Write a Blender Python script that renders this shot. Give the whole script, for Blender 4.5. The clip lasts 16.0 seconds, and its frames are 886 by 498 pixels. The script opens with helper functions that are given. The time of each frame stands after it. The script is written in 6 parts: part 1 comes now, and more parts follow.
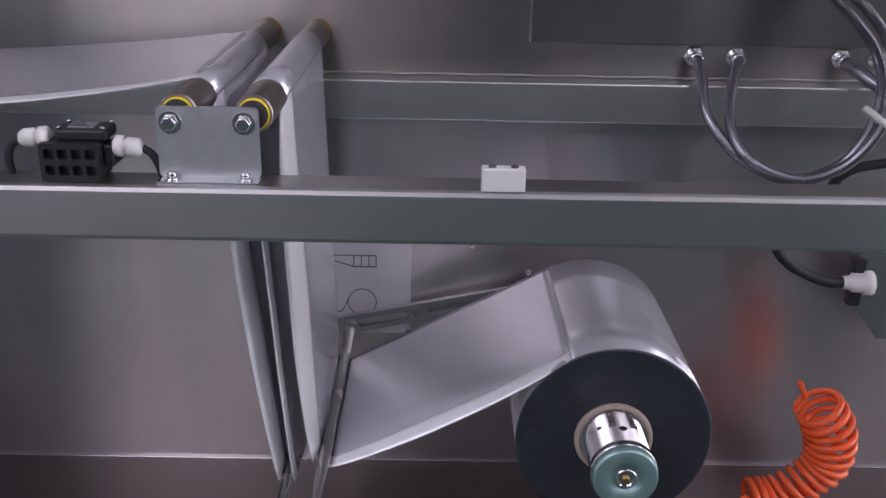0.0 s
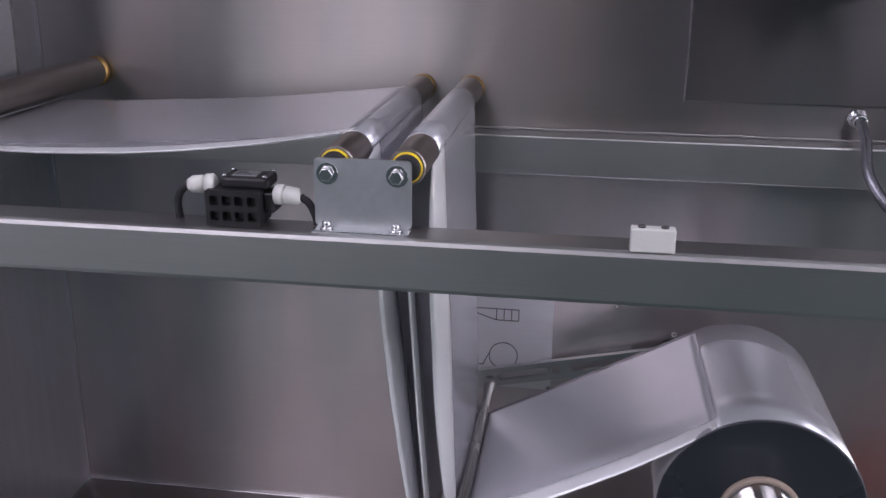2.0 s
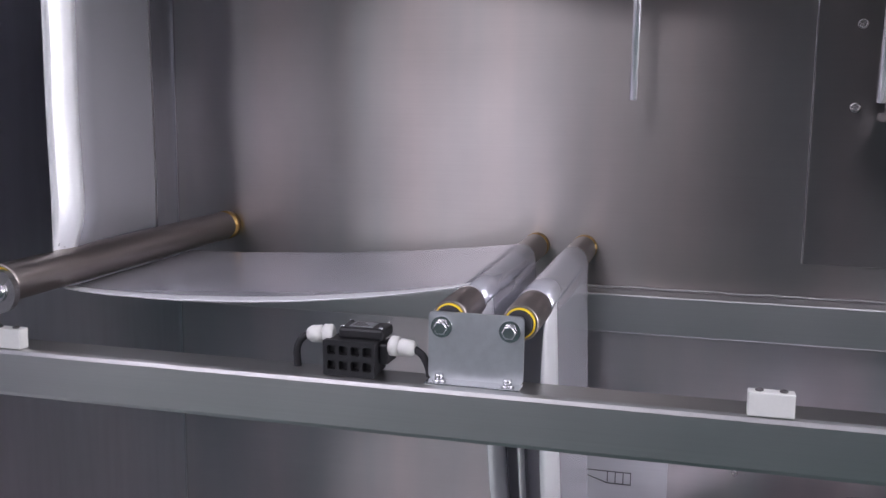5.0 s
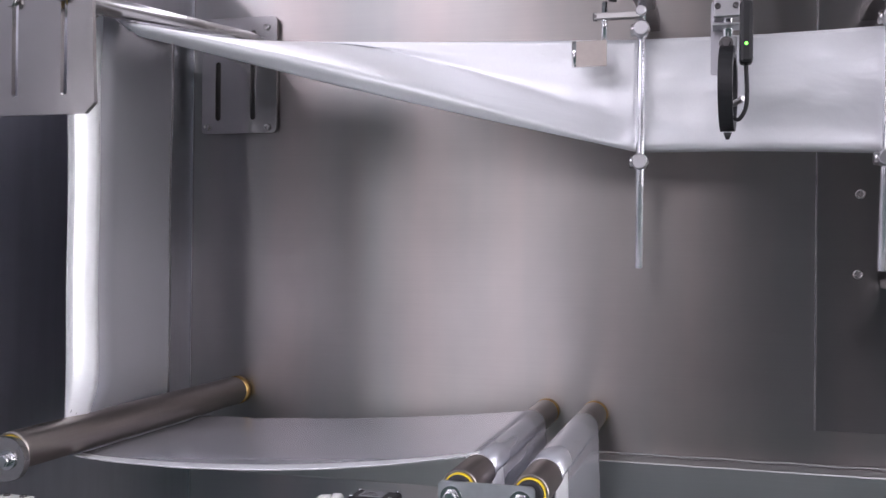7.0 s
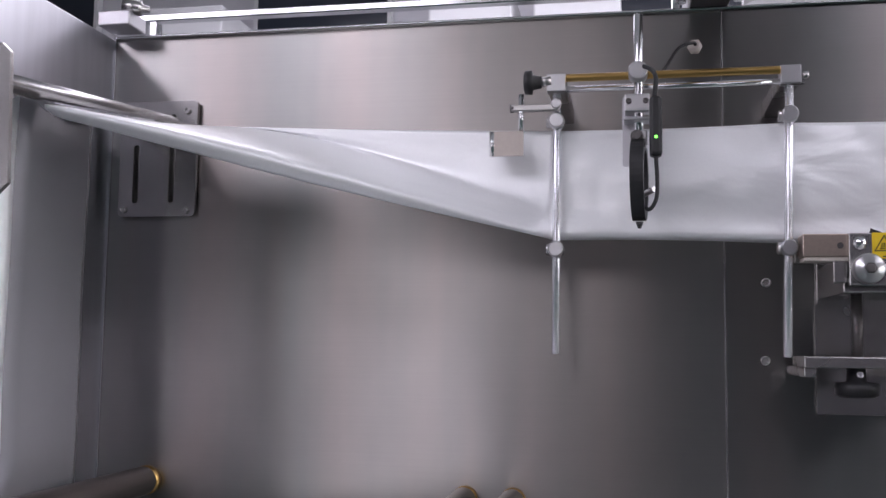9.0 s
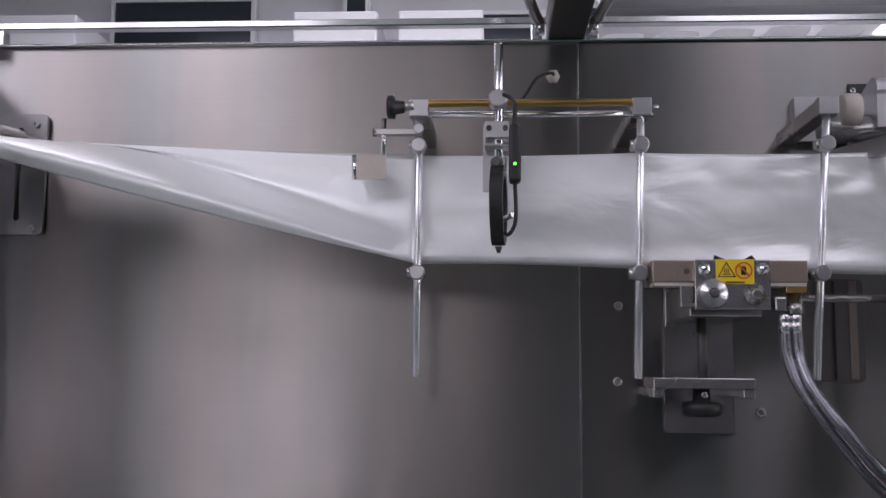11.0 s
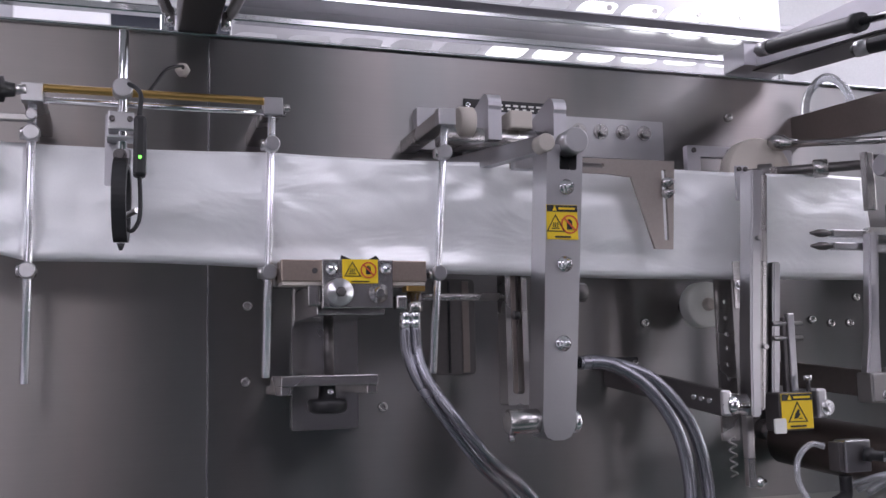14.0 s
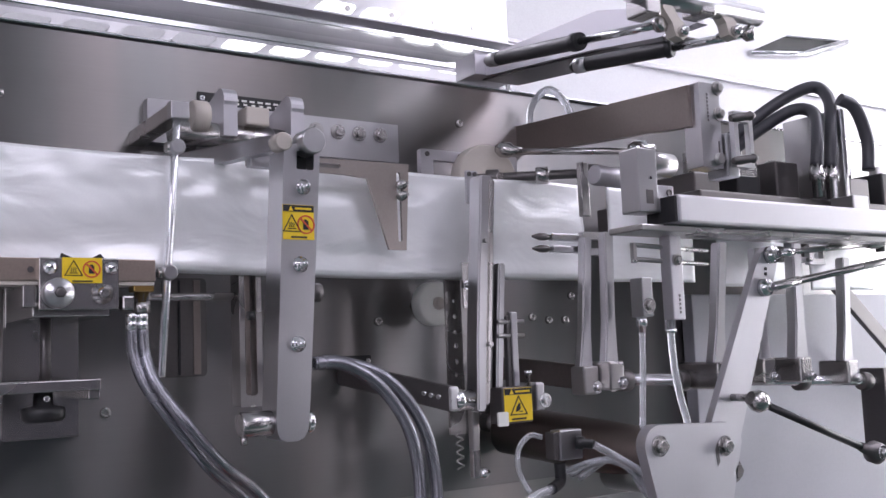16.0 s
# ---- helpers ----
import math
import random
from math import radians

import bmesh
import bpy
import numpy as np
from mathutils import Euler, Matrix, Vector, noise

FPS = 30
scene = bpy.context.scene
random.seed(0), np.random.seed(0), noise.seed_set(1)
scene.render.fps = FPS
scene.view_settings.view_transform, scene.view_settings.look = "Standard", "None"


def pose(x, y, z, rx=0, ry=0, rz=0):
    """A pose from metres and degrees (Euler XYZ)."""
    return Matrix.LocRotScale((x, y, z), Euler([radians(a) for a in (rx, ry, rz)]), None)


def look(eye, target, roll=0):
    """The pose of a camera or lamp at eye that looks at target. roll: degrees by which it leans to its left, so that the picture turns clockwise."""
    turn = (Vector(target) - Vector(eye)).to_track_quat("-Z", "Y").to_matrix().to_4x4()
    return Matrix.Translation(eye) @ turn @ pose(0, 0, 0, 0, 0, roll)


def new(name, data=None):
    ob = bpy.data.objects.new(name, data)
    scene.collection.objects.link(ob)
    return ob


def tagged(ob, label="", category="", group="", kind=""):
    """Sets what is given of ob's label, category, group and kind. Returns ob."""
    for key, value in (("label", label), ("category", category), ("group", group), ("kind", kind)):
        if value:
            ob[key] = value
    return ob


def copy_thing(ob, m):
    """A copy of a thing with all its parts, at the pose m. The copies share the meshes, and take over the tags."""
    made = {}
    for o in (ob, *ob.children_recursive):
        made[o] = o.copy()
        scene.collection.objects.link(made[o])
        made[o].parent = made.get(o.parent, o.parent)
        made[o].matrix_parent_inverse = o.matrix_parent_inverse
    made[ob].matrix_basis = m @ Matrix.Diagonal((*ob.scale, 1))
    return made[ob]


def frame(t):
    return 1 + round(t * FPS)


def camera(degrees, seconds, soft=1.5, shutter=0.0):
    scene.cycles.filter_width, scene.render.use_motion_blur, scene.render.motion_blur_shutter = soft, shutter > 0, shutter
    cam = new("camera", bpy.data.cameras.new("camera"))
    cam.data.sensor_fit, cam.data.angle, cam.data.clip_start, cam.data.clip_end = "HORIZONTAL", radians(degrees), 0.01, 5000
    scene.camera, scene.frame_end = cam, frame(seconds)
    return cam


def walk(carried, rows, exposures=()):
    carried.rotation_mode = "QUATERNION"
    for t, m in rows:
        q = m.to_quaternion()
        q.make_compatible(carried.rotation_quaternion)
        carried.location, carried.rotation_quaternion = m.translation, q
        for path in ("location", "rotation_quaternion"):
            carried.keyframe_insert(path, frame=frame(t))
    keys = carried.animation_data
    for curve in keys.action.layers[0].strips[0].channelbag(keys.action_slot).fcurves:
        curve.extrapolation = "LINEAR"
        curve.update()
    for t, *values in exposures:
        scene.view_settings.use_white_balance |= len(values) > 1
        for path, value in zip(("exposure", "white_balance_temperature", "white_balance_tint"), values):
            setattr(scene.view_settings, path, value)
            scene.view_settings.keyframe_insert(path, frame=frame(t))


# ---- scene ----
cam = camera(48.554, 16.0)
PATH = [
    (0.0, look((0.0001, 0.0000, 1.3000), (0.0126, 1.4945, 0.7287), 1.144)),
    (0.5, look((-0.0020, -0.0013, 1.3028), (-0.0437, 1.5009, 0.7536), 1.110)),
    (1.0, look((-0.0028, -0.0023, 1.3045), (-0.0940, 1.5074, 0.7825), 1.067)),
    (1.5, look((-0.0032, -0.0026, 1.3044), (-0.1526, 1.5093, 0.8027), 0.836)),
    (2.0, look((-0.0036, -0.0032, 1.3043), (-0.2245, 1.5025, 0.8101), 0.613)),
    (2.5, look((-0.0043, -0.0042, 1.3046), (-0.3018, 1.4888, 0.8123), 0.363)),
    (3.0, look((-0.0050, -0.0060, 1.3050), (-0.3664, 1.4765, 0.8237), 0.178)),
    (3.5, look((-0.0054, -0.0088, 1.3054), (-0.4057, 1.4757, 0.8627), 0.234)),
    (4.0, look((-0.0056, -0.0118, 1.3060), (-0.4134, 1.4878, 0.9253), 0.317)),
    (6.5, look((0.0017, -0.0347, 1.3055), (-0.4206, 1.5077, 1.2526), 0.597)),
    (7.0, look((0.0031, -0.0378, 1.3169), (-0.4316, 1.5020, 1.3277), 0.572)),
    (7.5, look((0.0034, -0.0409, 1.3161), (-0.4292, 1.4977, 1.3897), 0.815)),
    (8.0, look((0.0029, -0.0438, 1.3140), (-0.3955, 1.5022, 1.4197), 0.822)),
    (10.5, look((0.0056, -0.0453, 1.3157), (-0.1410, 1.5363, 1.5083), 0.537)),
    (11.0, look((0.0062, -0.0463, 1.3182), (-0.0785, 1.5403, 1.5068), 0.420)),
    (11.5, look((0.0058, -0.0470, 1.3175), (-0.0266, 1.5412, 1.5084), 0.141)),
    (12.0, look((0.0057, -0.0466, 1.3145), (0.0425, 1.5413, 1.5077), 0.031)),
    (12.5, look((0.0065, -0.0447, 1.3129), (0.1660, 1.5351, 1.5100), -0.285)),
    (13.0, look((0.0093, -0.0438, 1.3136), (0.2775, 1.5220, 1.5048), -0.662)),
    (13.5, look((0.0122, -0.0433, 1.3140), (0.3858, 1.5006, 1.5053), -0.955)),
    (14.0, look((0.0118, -0.0416, 1.3139), (0.5099, 1.4672, 1.5017), -1.338)),
    (14.5, look((0.0112, -0.0411, 1.3154), (0.6003, 1.4351, 1.5001), -1.716)),
    (15.0, look((0.0113, -0.0412, 1.3191), (0.7055, 1.3896, 1.4951), -1.876)),
    (15.5, look((0.0102, -0.0397, 1.3223), (0.8062, 1.3379, 1.4915), -2.027)),
    (16.0, look((0.0099, -0.0399, 1.3229), (0.8944, 1.2831, 1.4882), -2.274)),
]
walk(cam, PATH, [(0.0, -0.28, 6300, 16), (2.0, -0.2, 6300, 15), (4.0, 0.02, 6250, 14), (6.5, 0.12, 6400, 12), (8.0, 0.03, 6400, 11), (10.5, -0.52, 6450, 10), (12.0, -0.32, 6450, 10), (14.0, -0.15, 6350, 12), (16.0, 0.05, 6300, 12)])

# ---- light ----
world = bpy.data.worlds.new("world")
scene.world = world
world.use_nodes = True
wn = world.node_tree.nodes
wn["Background"].inputs[0].default_value = (0.86, 0.82, 1.0, 1)
wn["Background"].inputs[1].default_value = 0.035


def ceiling_lamp(x, y, z, sx, sy, watts):
    data = bpy.data.lights.new("ceiling_lamp", "AREA")
    data.shape, data.size, data.size_y, data.energy = "RECTANGLE", sx, sy, watts
    data.color = (0.955, 0.895, 1.02)
    ob = new("ceiling_lamp", data)
    ob.matrix_world = pose(x, y, z)
    return tagged(ob, "unseen white overhead light placed to brighten the machine", "ceiling lamp", "ceiling lamps", "structure")


# Added lamps, all unseen; the one at 3.6 lights the film's right faces.
for lx, width, watts in ((-2.8, 0.9, 66), (-1.6, 1.1, 40), (1.5, 1.0, 28), (3.6, 1.0, 34)):
    ceiling_lamp(lx, -1.3, 3.4, width, 2.2, watts)
# Added to brighten the right end and the room behind the panel.
ceiling_lamp(3.2, 0.4, 3.4, 1.0, 1.6, 30)
ceiling_lamp(0.0, 3.4, 3.4, 4.0, 0.6, 60)

# ---- measures: drawing units of 0.7 m, heights counted from the eye line ----
K, EYE = 0.7, 1.3


def W(p):
    return Vector((K * p[0], K * p[1], EYE + K * (p[2] - EYE)))


# ---- materials ----
def material(name, base, rough=0.5, metal=0.0, grain=None, grain_amount=0.12, bump=0.0, blotch=0.1, rough_var=0.1, coat=0.0, trans=0.0, emit=0.0, aniso=0.0, mirror_streak=None):
    """Principled surface with fine grain (stretched by the vector grain) and broad blotches in colour and gloss;
    upright tint streaks paint reflections.
    """
    m = bpy.data.materials.new(name)
    m.use_nodes = True
    nt = m.node_tree
    n, l = nt.nodes, nt.links
    b = n["Principled BSDF"]
    b.inputs["Base Color"].default_value = (*base, 1)
    b.inputs["Roughness"].default_value = rough
    b.inputs["Metallic"].default_value = metal
    b.inputs["Coat Weight"].default_value = coat
    b.inputs["Transmission Weight"].default_value = trans
    b.inputs["Anisotropic"].default_value = aniso
    if aniso:
        b.inputs["Anisotropic Rotation"].default_value = 0.25
        tan = n.new("ShaderNodeTangent")
        tan.direction_type, tan.axis = "RADIAL", "Z"
        l.new(tan.outputs[0], b.inputs["Tangent"])
    if emit:
        b.inputs["Emission Color"].default_value = (*base, 1)
        b.inputs["Emission Strength"].default_value = emit
        return m
    tc = n.new("ShaderNodeTexCoord")
    geo = n.new("ShaderNodeNewGeometry")
    mp = n.new("ShaderNodeMapping")
    mp.inputs["Scale"].default_value = grain or (60, 60, 60)
    l.new(geo.outputs["Position"], mp.inputs["Vector"])
    fine = n.new("ShaderNodeTexNoise")
    fine.inputs["Scale"].default_value = 6.0
    fine.inputs["Detail"].default_value = 5
    l.new(mp.outputs[0], fine.inputs["Vector"])
    broad = n.new("ShaderNodeTexNoise")
    broad.inputs["Scale"].default_value = 3.5
    broad.inputs["Detail"].default_value = 4
    l.new(geo.outputs["Position"], broad.inputs["Vector"])
    add = n.new("ShaderNodeMath")
    add.operation = "MULTIPLY_ADD"
    l.new(fine.outputs["Fac"], add.inputs[0])
    add.inputs[1].default_value = grain_amount * 2
    sc = n.new("ShaderNodeMath")
    sc.operation = "MULTIPLY_ADD"
    l.new(broad.outputs["Fac"], sc.inputs[0])
    sc.inputs[1].default_value = blotch * 2
    sc.inputs[2].default_value = 1 - blotch - grain_amount
    l.new(sc.outputs[0], add.inputs[2])
    mul = n.new("ShaderNodeVectorMath")
    mul.operation = "SCALE"
    mul.inputs[0].default_value = base
    l.new(add.outputs[0], mul.inputs["Scale"])
    colour = mul.outputs[0]
    # Upright warm and cool bands: mirrored surroundings put into the base colour.
    if mirror_streak:
        sm = n.new("ShaderNodeMapping")
        sm.inputs["Scale"].default_value = (7, 7, 0.7)
        l.new(geo.outputs["Position"], sm.inputs["Vector"])
        sn = n.new("ShaderNodeTexNoise")
        sn.inputs["Scale"].default_value = 1.0
        sn.inputs["Detail"].default_value = 3
        l.new(sm.outputs[0], sn.inputs["Vector"])
        ramp = n.new("ShaderNodeValToRGB")
        ramp.color_ramp.elements[0].position, ramp.color_ramp.elements[1].position = 0.32, 0.68
        ramp.color_ramp.elements[0].color = (*mirror_streak[0], 1)
        ramp.color_ramp.elements[1].color = (*mirror_streak[1], 1)
        l.new(sn.outputs["Fac"], ramp.inputs[0])
        tint = n.new("ShaderNodeVectorMath")
        tint.operation = "MULTIPLY"
        l.new(colour, tint.inputs[0])
        l.new(ramp.outputs[0], tint.inputs[1])
        colour = tint.outputs[0]
    l.new(colour, b.inputs["Base Color"])
    rv = n.new("ShaderNodeMath")
    rv.operation = "MULTIPLY_ADD"
    l.new(broad.outputs["Fac"], rv.inputs[0])
    rv.inputs[1].default_value = rough_var
    rv.inputs[2].default_value = max(0.02, rough - rough_var / 2)
    l.new(rv.outputs[0], b.inputs["Roughness"])
    if bump:
        bp = n.new("ShaderNodeBump")
        bp.inputs["Strength"].default_value = bump
        bp.inputs["Distance"].default_value = 0.002
        l.new(fine.outputs["Fac"], bp.inputs["Height"])
        l.new(bp.outputs[0], b.inputs["Normal"])
    return m


STEEL_WALL = material("brushed_stainless_sheet", (0.44, 0.42, 0.41), 0.315, 1.0, grain=(0.6, 2, 90), grain_amount=0.035, blotch=0.22, rough_var=0.02, aniso=0.93, mirror_streak=((0.86, 0.90, 0.90), (1.10, 1.03, 1.01)))
# Lighter base than the upper wall paints the light off the side panel.
STEEL_LOWER = material("lightened_stainless_sheet", (0.62, 0.60, 0.61), 0.31, 1.0, grain=(0.6, 2, 90), grain_amount=0.035, blotch=0.2, rough_var=0.03, aniso=0.85, mirror_streak=((0.86, 0.90, 0.90), (1.10, 1.03, 1.01)))
# Pale blue base and upright grain paint window light mirrored in the panel.
STEEL_SIDE = material("stainless_side_mirrored_light", (0.70, 0.70, 0.75), 0.36, 1.0, grain=(8, 9, 0.8), grain_amount=0.10, rough_var=0.08, aniso=0.9)
# Same steel as the wall; the darker base paints the dark room it mirrors.
STEEL_PANEL = material("darkened_brushed_panel", (0.31, 0.30, 0.30), 0.315, 1.0, grain=(0.6, 2, 90), grain_amount=0.035, blotch=0.24, rough_var=0.02, aniso=0.93, mirror_streak=((0.86, 0.90, 0.90), (1.10, 1.03, 1.01)))
STEEL_TRAY = material("dark_brown_steel_tray", (0.20, 0.175, 0.17), 0.38, 1.0, grain=(0.6, 20, 60), grain_amount=0.08, blotch=0.2)
ROLLER = material("worn_steel_roller", (0.40, 0.36, 0.335), 0.33, 1.0, grain=(40, 2, 40), grain_amount=0.08, blotch=0.12)
STEEL_BAR = material("brushed_stainless_tube", (0.60, 0.60, 0.59), 0.36, 1.0, grain=(0.8, 60, 90), grain_amount=0.06, bump=0.04)
STEEL = material("machined_steel", (0.50, 0.485, 0.48), 0.27, 1.0, grain=(50, 50, 50), grain_amount=0.06, bump=0.05)
GROUND = material("ground_steel_rod", (0.82, 0.82, 0.85), 0.25, 0.85, grain=(60, 60, 3), grain_amount=0.03)
BRIGHT = material("polished_steel", (0.75, 0.75, 0.76), 0.14, 1.0, grain_amount=0.03)
ALU = material("anodised_aluminium", (0.55, 0.545, 0.56), 0.30, 1.0, grain=(80, 80, 80), grain_amount=0.05, bump=0.04)
ALU_MATT = material("bead_blasted_aluminium", (0.56, 0.55, 0.58), 0.42, 0.85, grain=(120, 120, 120), grain_amount=0.06, bump=0.06)
GALV = material("zinc_plated_sheet", (0.52, 0.55, 0.57), 0.42, 0.9, grain=(18, 18, 18), grain_amount=0.12, bump=0.05, blotch=0.2)
BROWN_STEEL = material("dull_brown_steel", (0.27, 0.235, 0.22), 0.36, 0.95, grain=(30, 30, 30), blotch=0.25, grain_amount=0.1)
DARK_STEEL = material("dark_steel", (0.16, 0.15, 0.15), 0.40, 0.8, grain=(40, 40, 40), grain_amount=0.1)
BRASS = material("brass", (0.55, 0.36, 0.13), 0.3, 1.0, grain_amount=0.08)
BRONZE = material("bronze_jaw", (0.52, 0.43, 0.37), 0.33, 0.95, grain=(40, 40, 40))
BLACK = material("black_plastic", (0.018, 0.018, 0.02), 0.45, 0.0)
RUBBER = material("black_rubber", (0.02, 0.02, 0.022), 0.6, 0.0)
WHITE_PLASTIC = material("white_plastic", (0.80, 0.80, 0.76), 0.45, 0.0, grain_amount=0.04)
CREAM = material("cream_nylon", (0.58, 0.53, 0.48), 0.5, 0.0, grain_amount=0.05)
DRUM = material("dark_brown_drum", (0.13, 0.105, 0.095), 0.35, 0.9, grain_amount=0.1, blotch=0.25)
YELLOW = material("yellow_label", (0.88, 0.62, 0.02), 0.45, 0.0, grain_amount=0.04, blotch=0.05)
RED = material("red_print", (0.65, 0.10, 0.04), 0.5)
ORANGE = material("orange_polyurethane", (0.95, 0.12, 0.02), 0.25, 0.0, grain_amount=0.03, coat=0.4)
HOSE = material("braided_steel_hose", (0.27, 0.27, 0.30), 0.27, 0.85, grain=(200, 200, 200), grain_amount=0.2, bump=0.1)
HOSE_CLEAR = material("translucent_air_hose", (0.86, 0.88, 0.92), 0.12, 0.0, grain_amount=0.03, coat=0.5, trans=0.75)
HOSE_BLACK = material("black_air_hose", (0.05, 0.05, 0.06), 0.35, 0.0)
CARD = material("cardboard_core", (0.42, 0.34, 0.28), 0.8)
# Green is the floor's reflection, put into the base colour.
TEAL = material("metal_with_floor_tint", (0.33, 0.50, 0.48), 0.35, 0.7, grain_amount=0.05)
ENGRAVE = material("engraved_line", (0.12, 0.12, 0.13), 0.5, 0.6)
PLAQUE = material("pale_brushed_plaque", (0.80, 0.80, 0.82), 0.45, 0.45, grain=(1, 30, 60), grain_amount=0.05)
ROOM_DARK = material("darkened_room_wall", (0.085, 0.08, 0.095), 0.8, grain_amount=0.04)
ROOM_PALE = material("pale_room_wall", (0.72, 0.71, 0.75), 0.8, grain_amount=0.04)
ROOM_FLOOR = material("green_painted_floor", (0.028, 0.064, 0.056), 0.45, grain=(8, 8, 8), blotch=0.2)
ROOM_CEIL = material("white_ceiling", (0.70, 0.71, 0.74), 0.85)
PALE_PAINT = material("pale_grey_paint", (0.40, 0.40, 0.44), 0.42, 0.0, grain=(20, 20, 20), grain_amount=0.05, blotch=0.12)
CABINET = material("white_cabinet_paint", (0.80, 0.80, 0.82), 0.5)
DARK_GLASS = material("dark_window", (0.03, 0.035, 0.05), 0.15)
GLOW = material("reflected_lamp_glow", (1.0, 1.0, 1.0), emit=1.8)
DAY = material("added_window_glow", (1.0, 0.97, 1.0), emit=2.3)
DAY_SOFT = material("dimmer_window_glow", (1.0, 0.95, 1.0), emit=1.7)
# Strong glow for the added east pane.
DAY_EAST = material("added_east_glow", (1.0, 0.98, 1.0), emit=11.0)
LED = material("green_led", (0.2, 1.0, 0.1), emit=3.0)


def film_material(name, base, metal, rough, wrinkle, stretch=(5, 5, 11)):
    m = material(name, base, rough, metal, grain_amount=0.03, blotch=0.05, rough_var=0.03)
    nt = m.node_tree
    n, l = nt.nodes, nt.links
    geo = n.new("ShaderNodeNewGeometry")
    mp = n.new("ShaderNodeMapping")
    mp.inputs["Scale"].default_value = stretch
    l.new(geo.outputs["Position"], mp.inputs["Vector"])
    t = n.new("ShaderNodeTexNoise")
    t.inputs["Scale"].default_value = 1.0
    t.inputs["Detail"].default_value = 3
    t.inputs["Distortion"].default_value = 0.8
    l.new(mp.outputs[0], t.inputs["Vector"])
    bp = n.new("ShaderNodeBump")
    bp.inputs["Strength"].default_value = wrinkle
    bp.inputs["Distance"].default_value = 0.02
    l.new(t.outputs["Fac"], bp.inputs["Height"])
    l.new(bp.outputs[0], n["Principled BSDF"].inputs["Normal"])
    return m


FILM = film_material("silver_film", (0.72, 0.72, 0.77), 0.66, 0.25, 0.012)
FILM_WHITE = film_material("white_silver_film", (0.95, 0.955, 0.97), 0.30, 0.34, 0.20, (6, 6, 12))
FILM_EDGE = material("wound_film_edge", (0.075, 0.08, 0.095), 0.27, 0.6, grain_amount=0.06)

ACRYLIC = bpy.data.materials.new("clear_acrylic")
ACRYLIC.use_nodes = True
ab = ACRYLIC.node_tree.nodes["Principled BSDF"]
ab.inputs["Base Color"].default_value = (0.97, 0.98, 1, 1)
ab.inputs["Transmission Weight"].default_value = 1.0
ab.inputs["Roughness"].default_value = 0.02
ab.inputs["IOR"].default_value = 1.45


# ---- mesh helpers (drawing units) ----
def box(bm, x0, x1, y0, y1, z0, z1, bevel=0.0, turn=None):
    vs = [bm.verts.new((x, y, z)) for x in (x0, x1) for y in (y0, y1) for z in (z0, z1)]
    fs = [bm.faces.new([vs[i] for i in q]) for q in ((0, 1, 3, 2), (4, 6, 7, 5), (0, 4, 5, 1), (2, 3, 7, 6), (0, 2, 6, 4), (1, 5, 7, 3))]
    if bevel:
        es = list({e for f in fs for e in f.edges})
        got = bmesh.ops.bevel(bm, geom=es, offset=bevel, segments=2, profile=0.5, affect="EDGES")
        vs = list({v for f in got["faces"] for v in f.verts} | {v for v in vs if v.is_valid})
    if turn is not None:
        bmesh.ops.transform(bm, matrix=turn, verts=vs)
    return bm


def frame_of(d):
    d = Vector(d).normalized()
    a = Vector((0, 0, 1)) if abs(d.z) < 0.9 else Vector((1, 0, 0))
    u = d.cross(a).normalized()
    return d, u, u.cross(d).normalized()


def lathe(bm, p0, p1, rings, seg=28):
    """Rings (share of the way, radius) turned round the line p0-p1, closed at both ends."""
    p0, p1 = Vector(p0), Vector(p1)
    d, u, v = frame_of(p1 - p0)
    loops = []
    for s, r in rings:
        c = p0.lerp(p1, s)
        loops.append([bm.verts.new(c + r * (math.cos(a) * u + math.sin(a) * v)) for a in (2 * math.pi * k / seg for k in range(seg))])
    for a, b in zip(loops, loops[1:]):
        for k in range(seg):
            f = bm.faces.new((a[k], a[(k + 1) % seg], b[(k + 1) % seg], b[k]))
            f.smooth = True
    bm.faces.new(loops[0][::-1])
    bm.faces.new(loops[-1])
    return bm


def cyl(bm, p0, p1, r, seg=28, edge=0.0):
    n = (Vector(p1) - Vector(p0)).length
    e = min(edge / n, 0.45) if n else 0
    rings = [(0, r - edge), (e, r), (1 - e, r), (1, r - edge)] if edge else [(0, r), (1, r)]
    return lathe(bm, p0, p1, rings, seg)


def spline(pts, steps=8):
    pts = [Vector(p) for p in pts]
    q = [2 * pts[0] - pts[1], *pts, 2 * pts[-1] - pts[-2]]
    out = []
    for i in range(1, len(q) - 2):
        a, b, c, d = q[i - 1:i + 3]
        for k in range(steps):
            t = k / steps
            out.append(0.5 * (2 * b + (c - a) * t + (2 * a - 5 * b + 4 * c - d) * t * t + (3 * b - a - 3 * c + d) * t ** 3))
    return out + [pts[-1]]


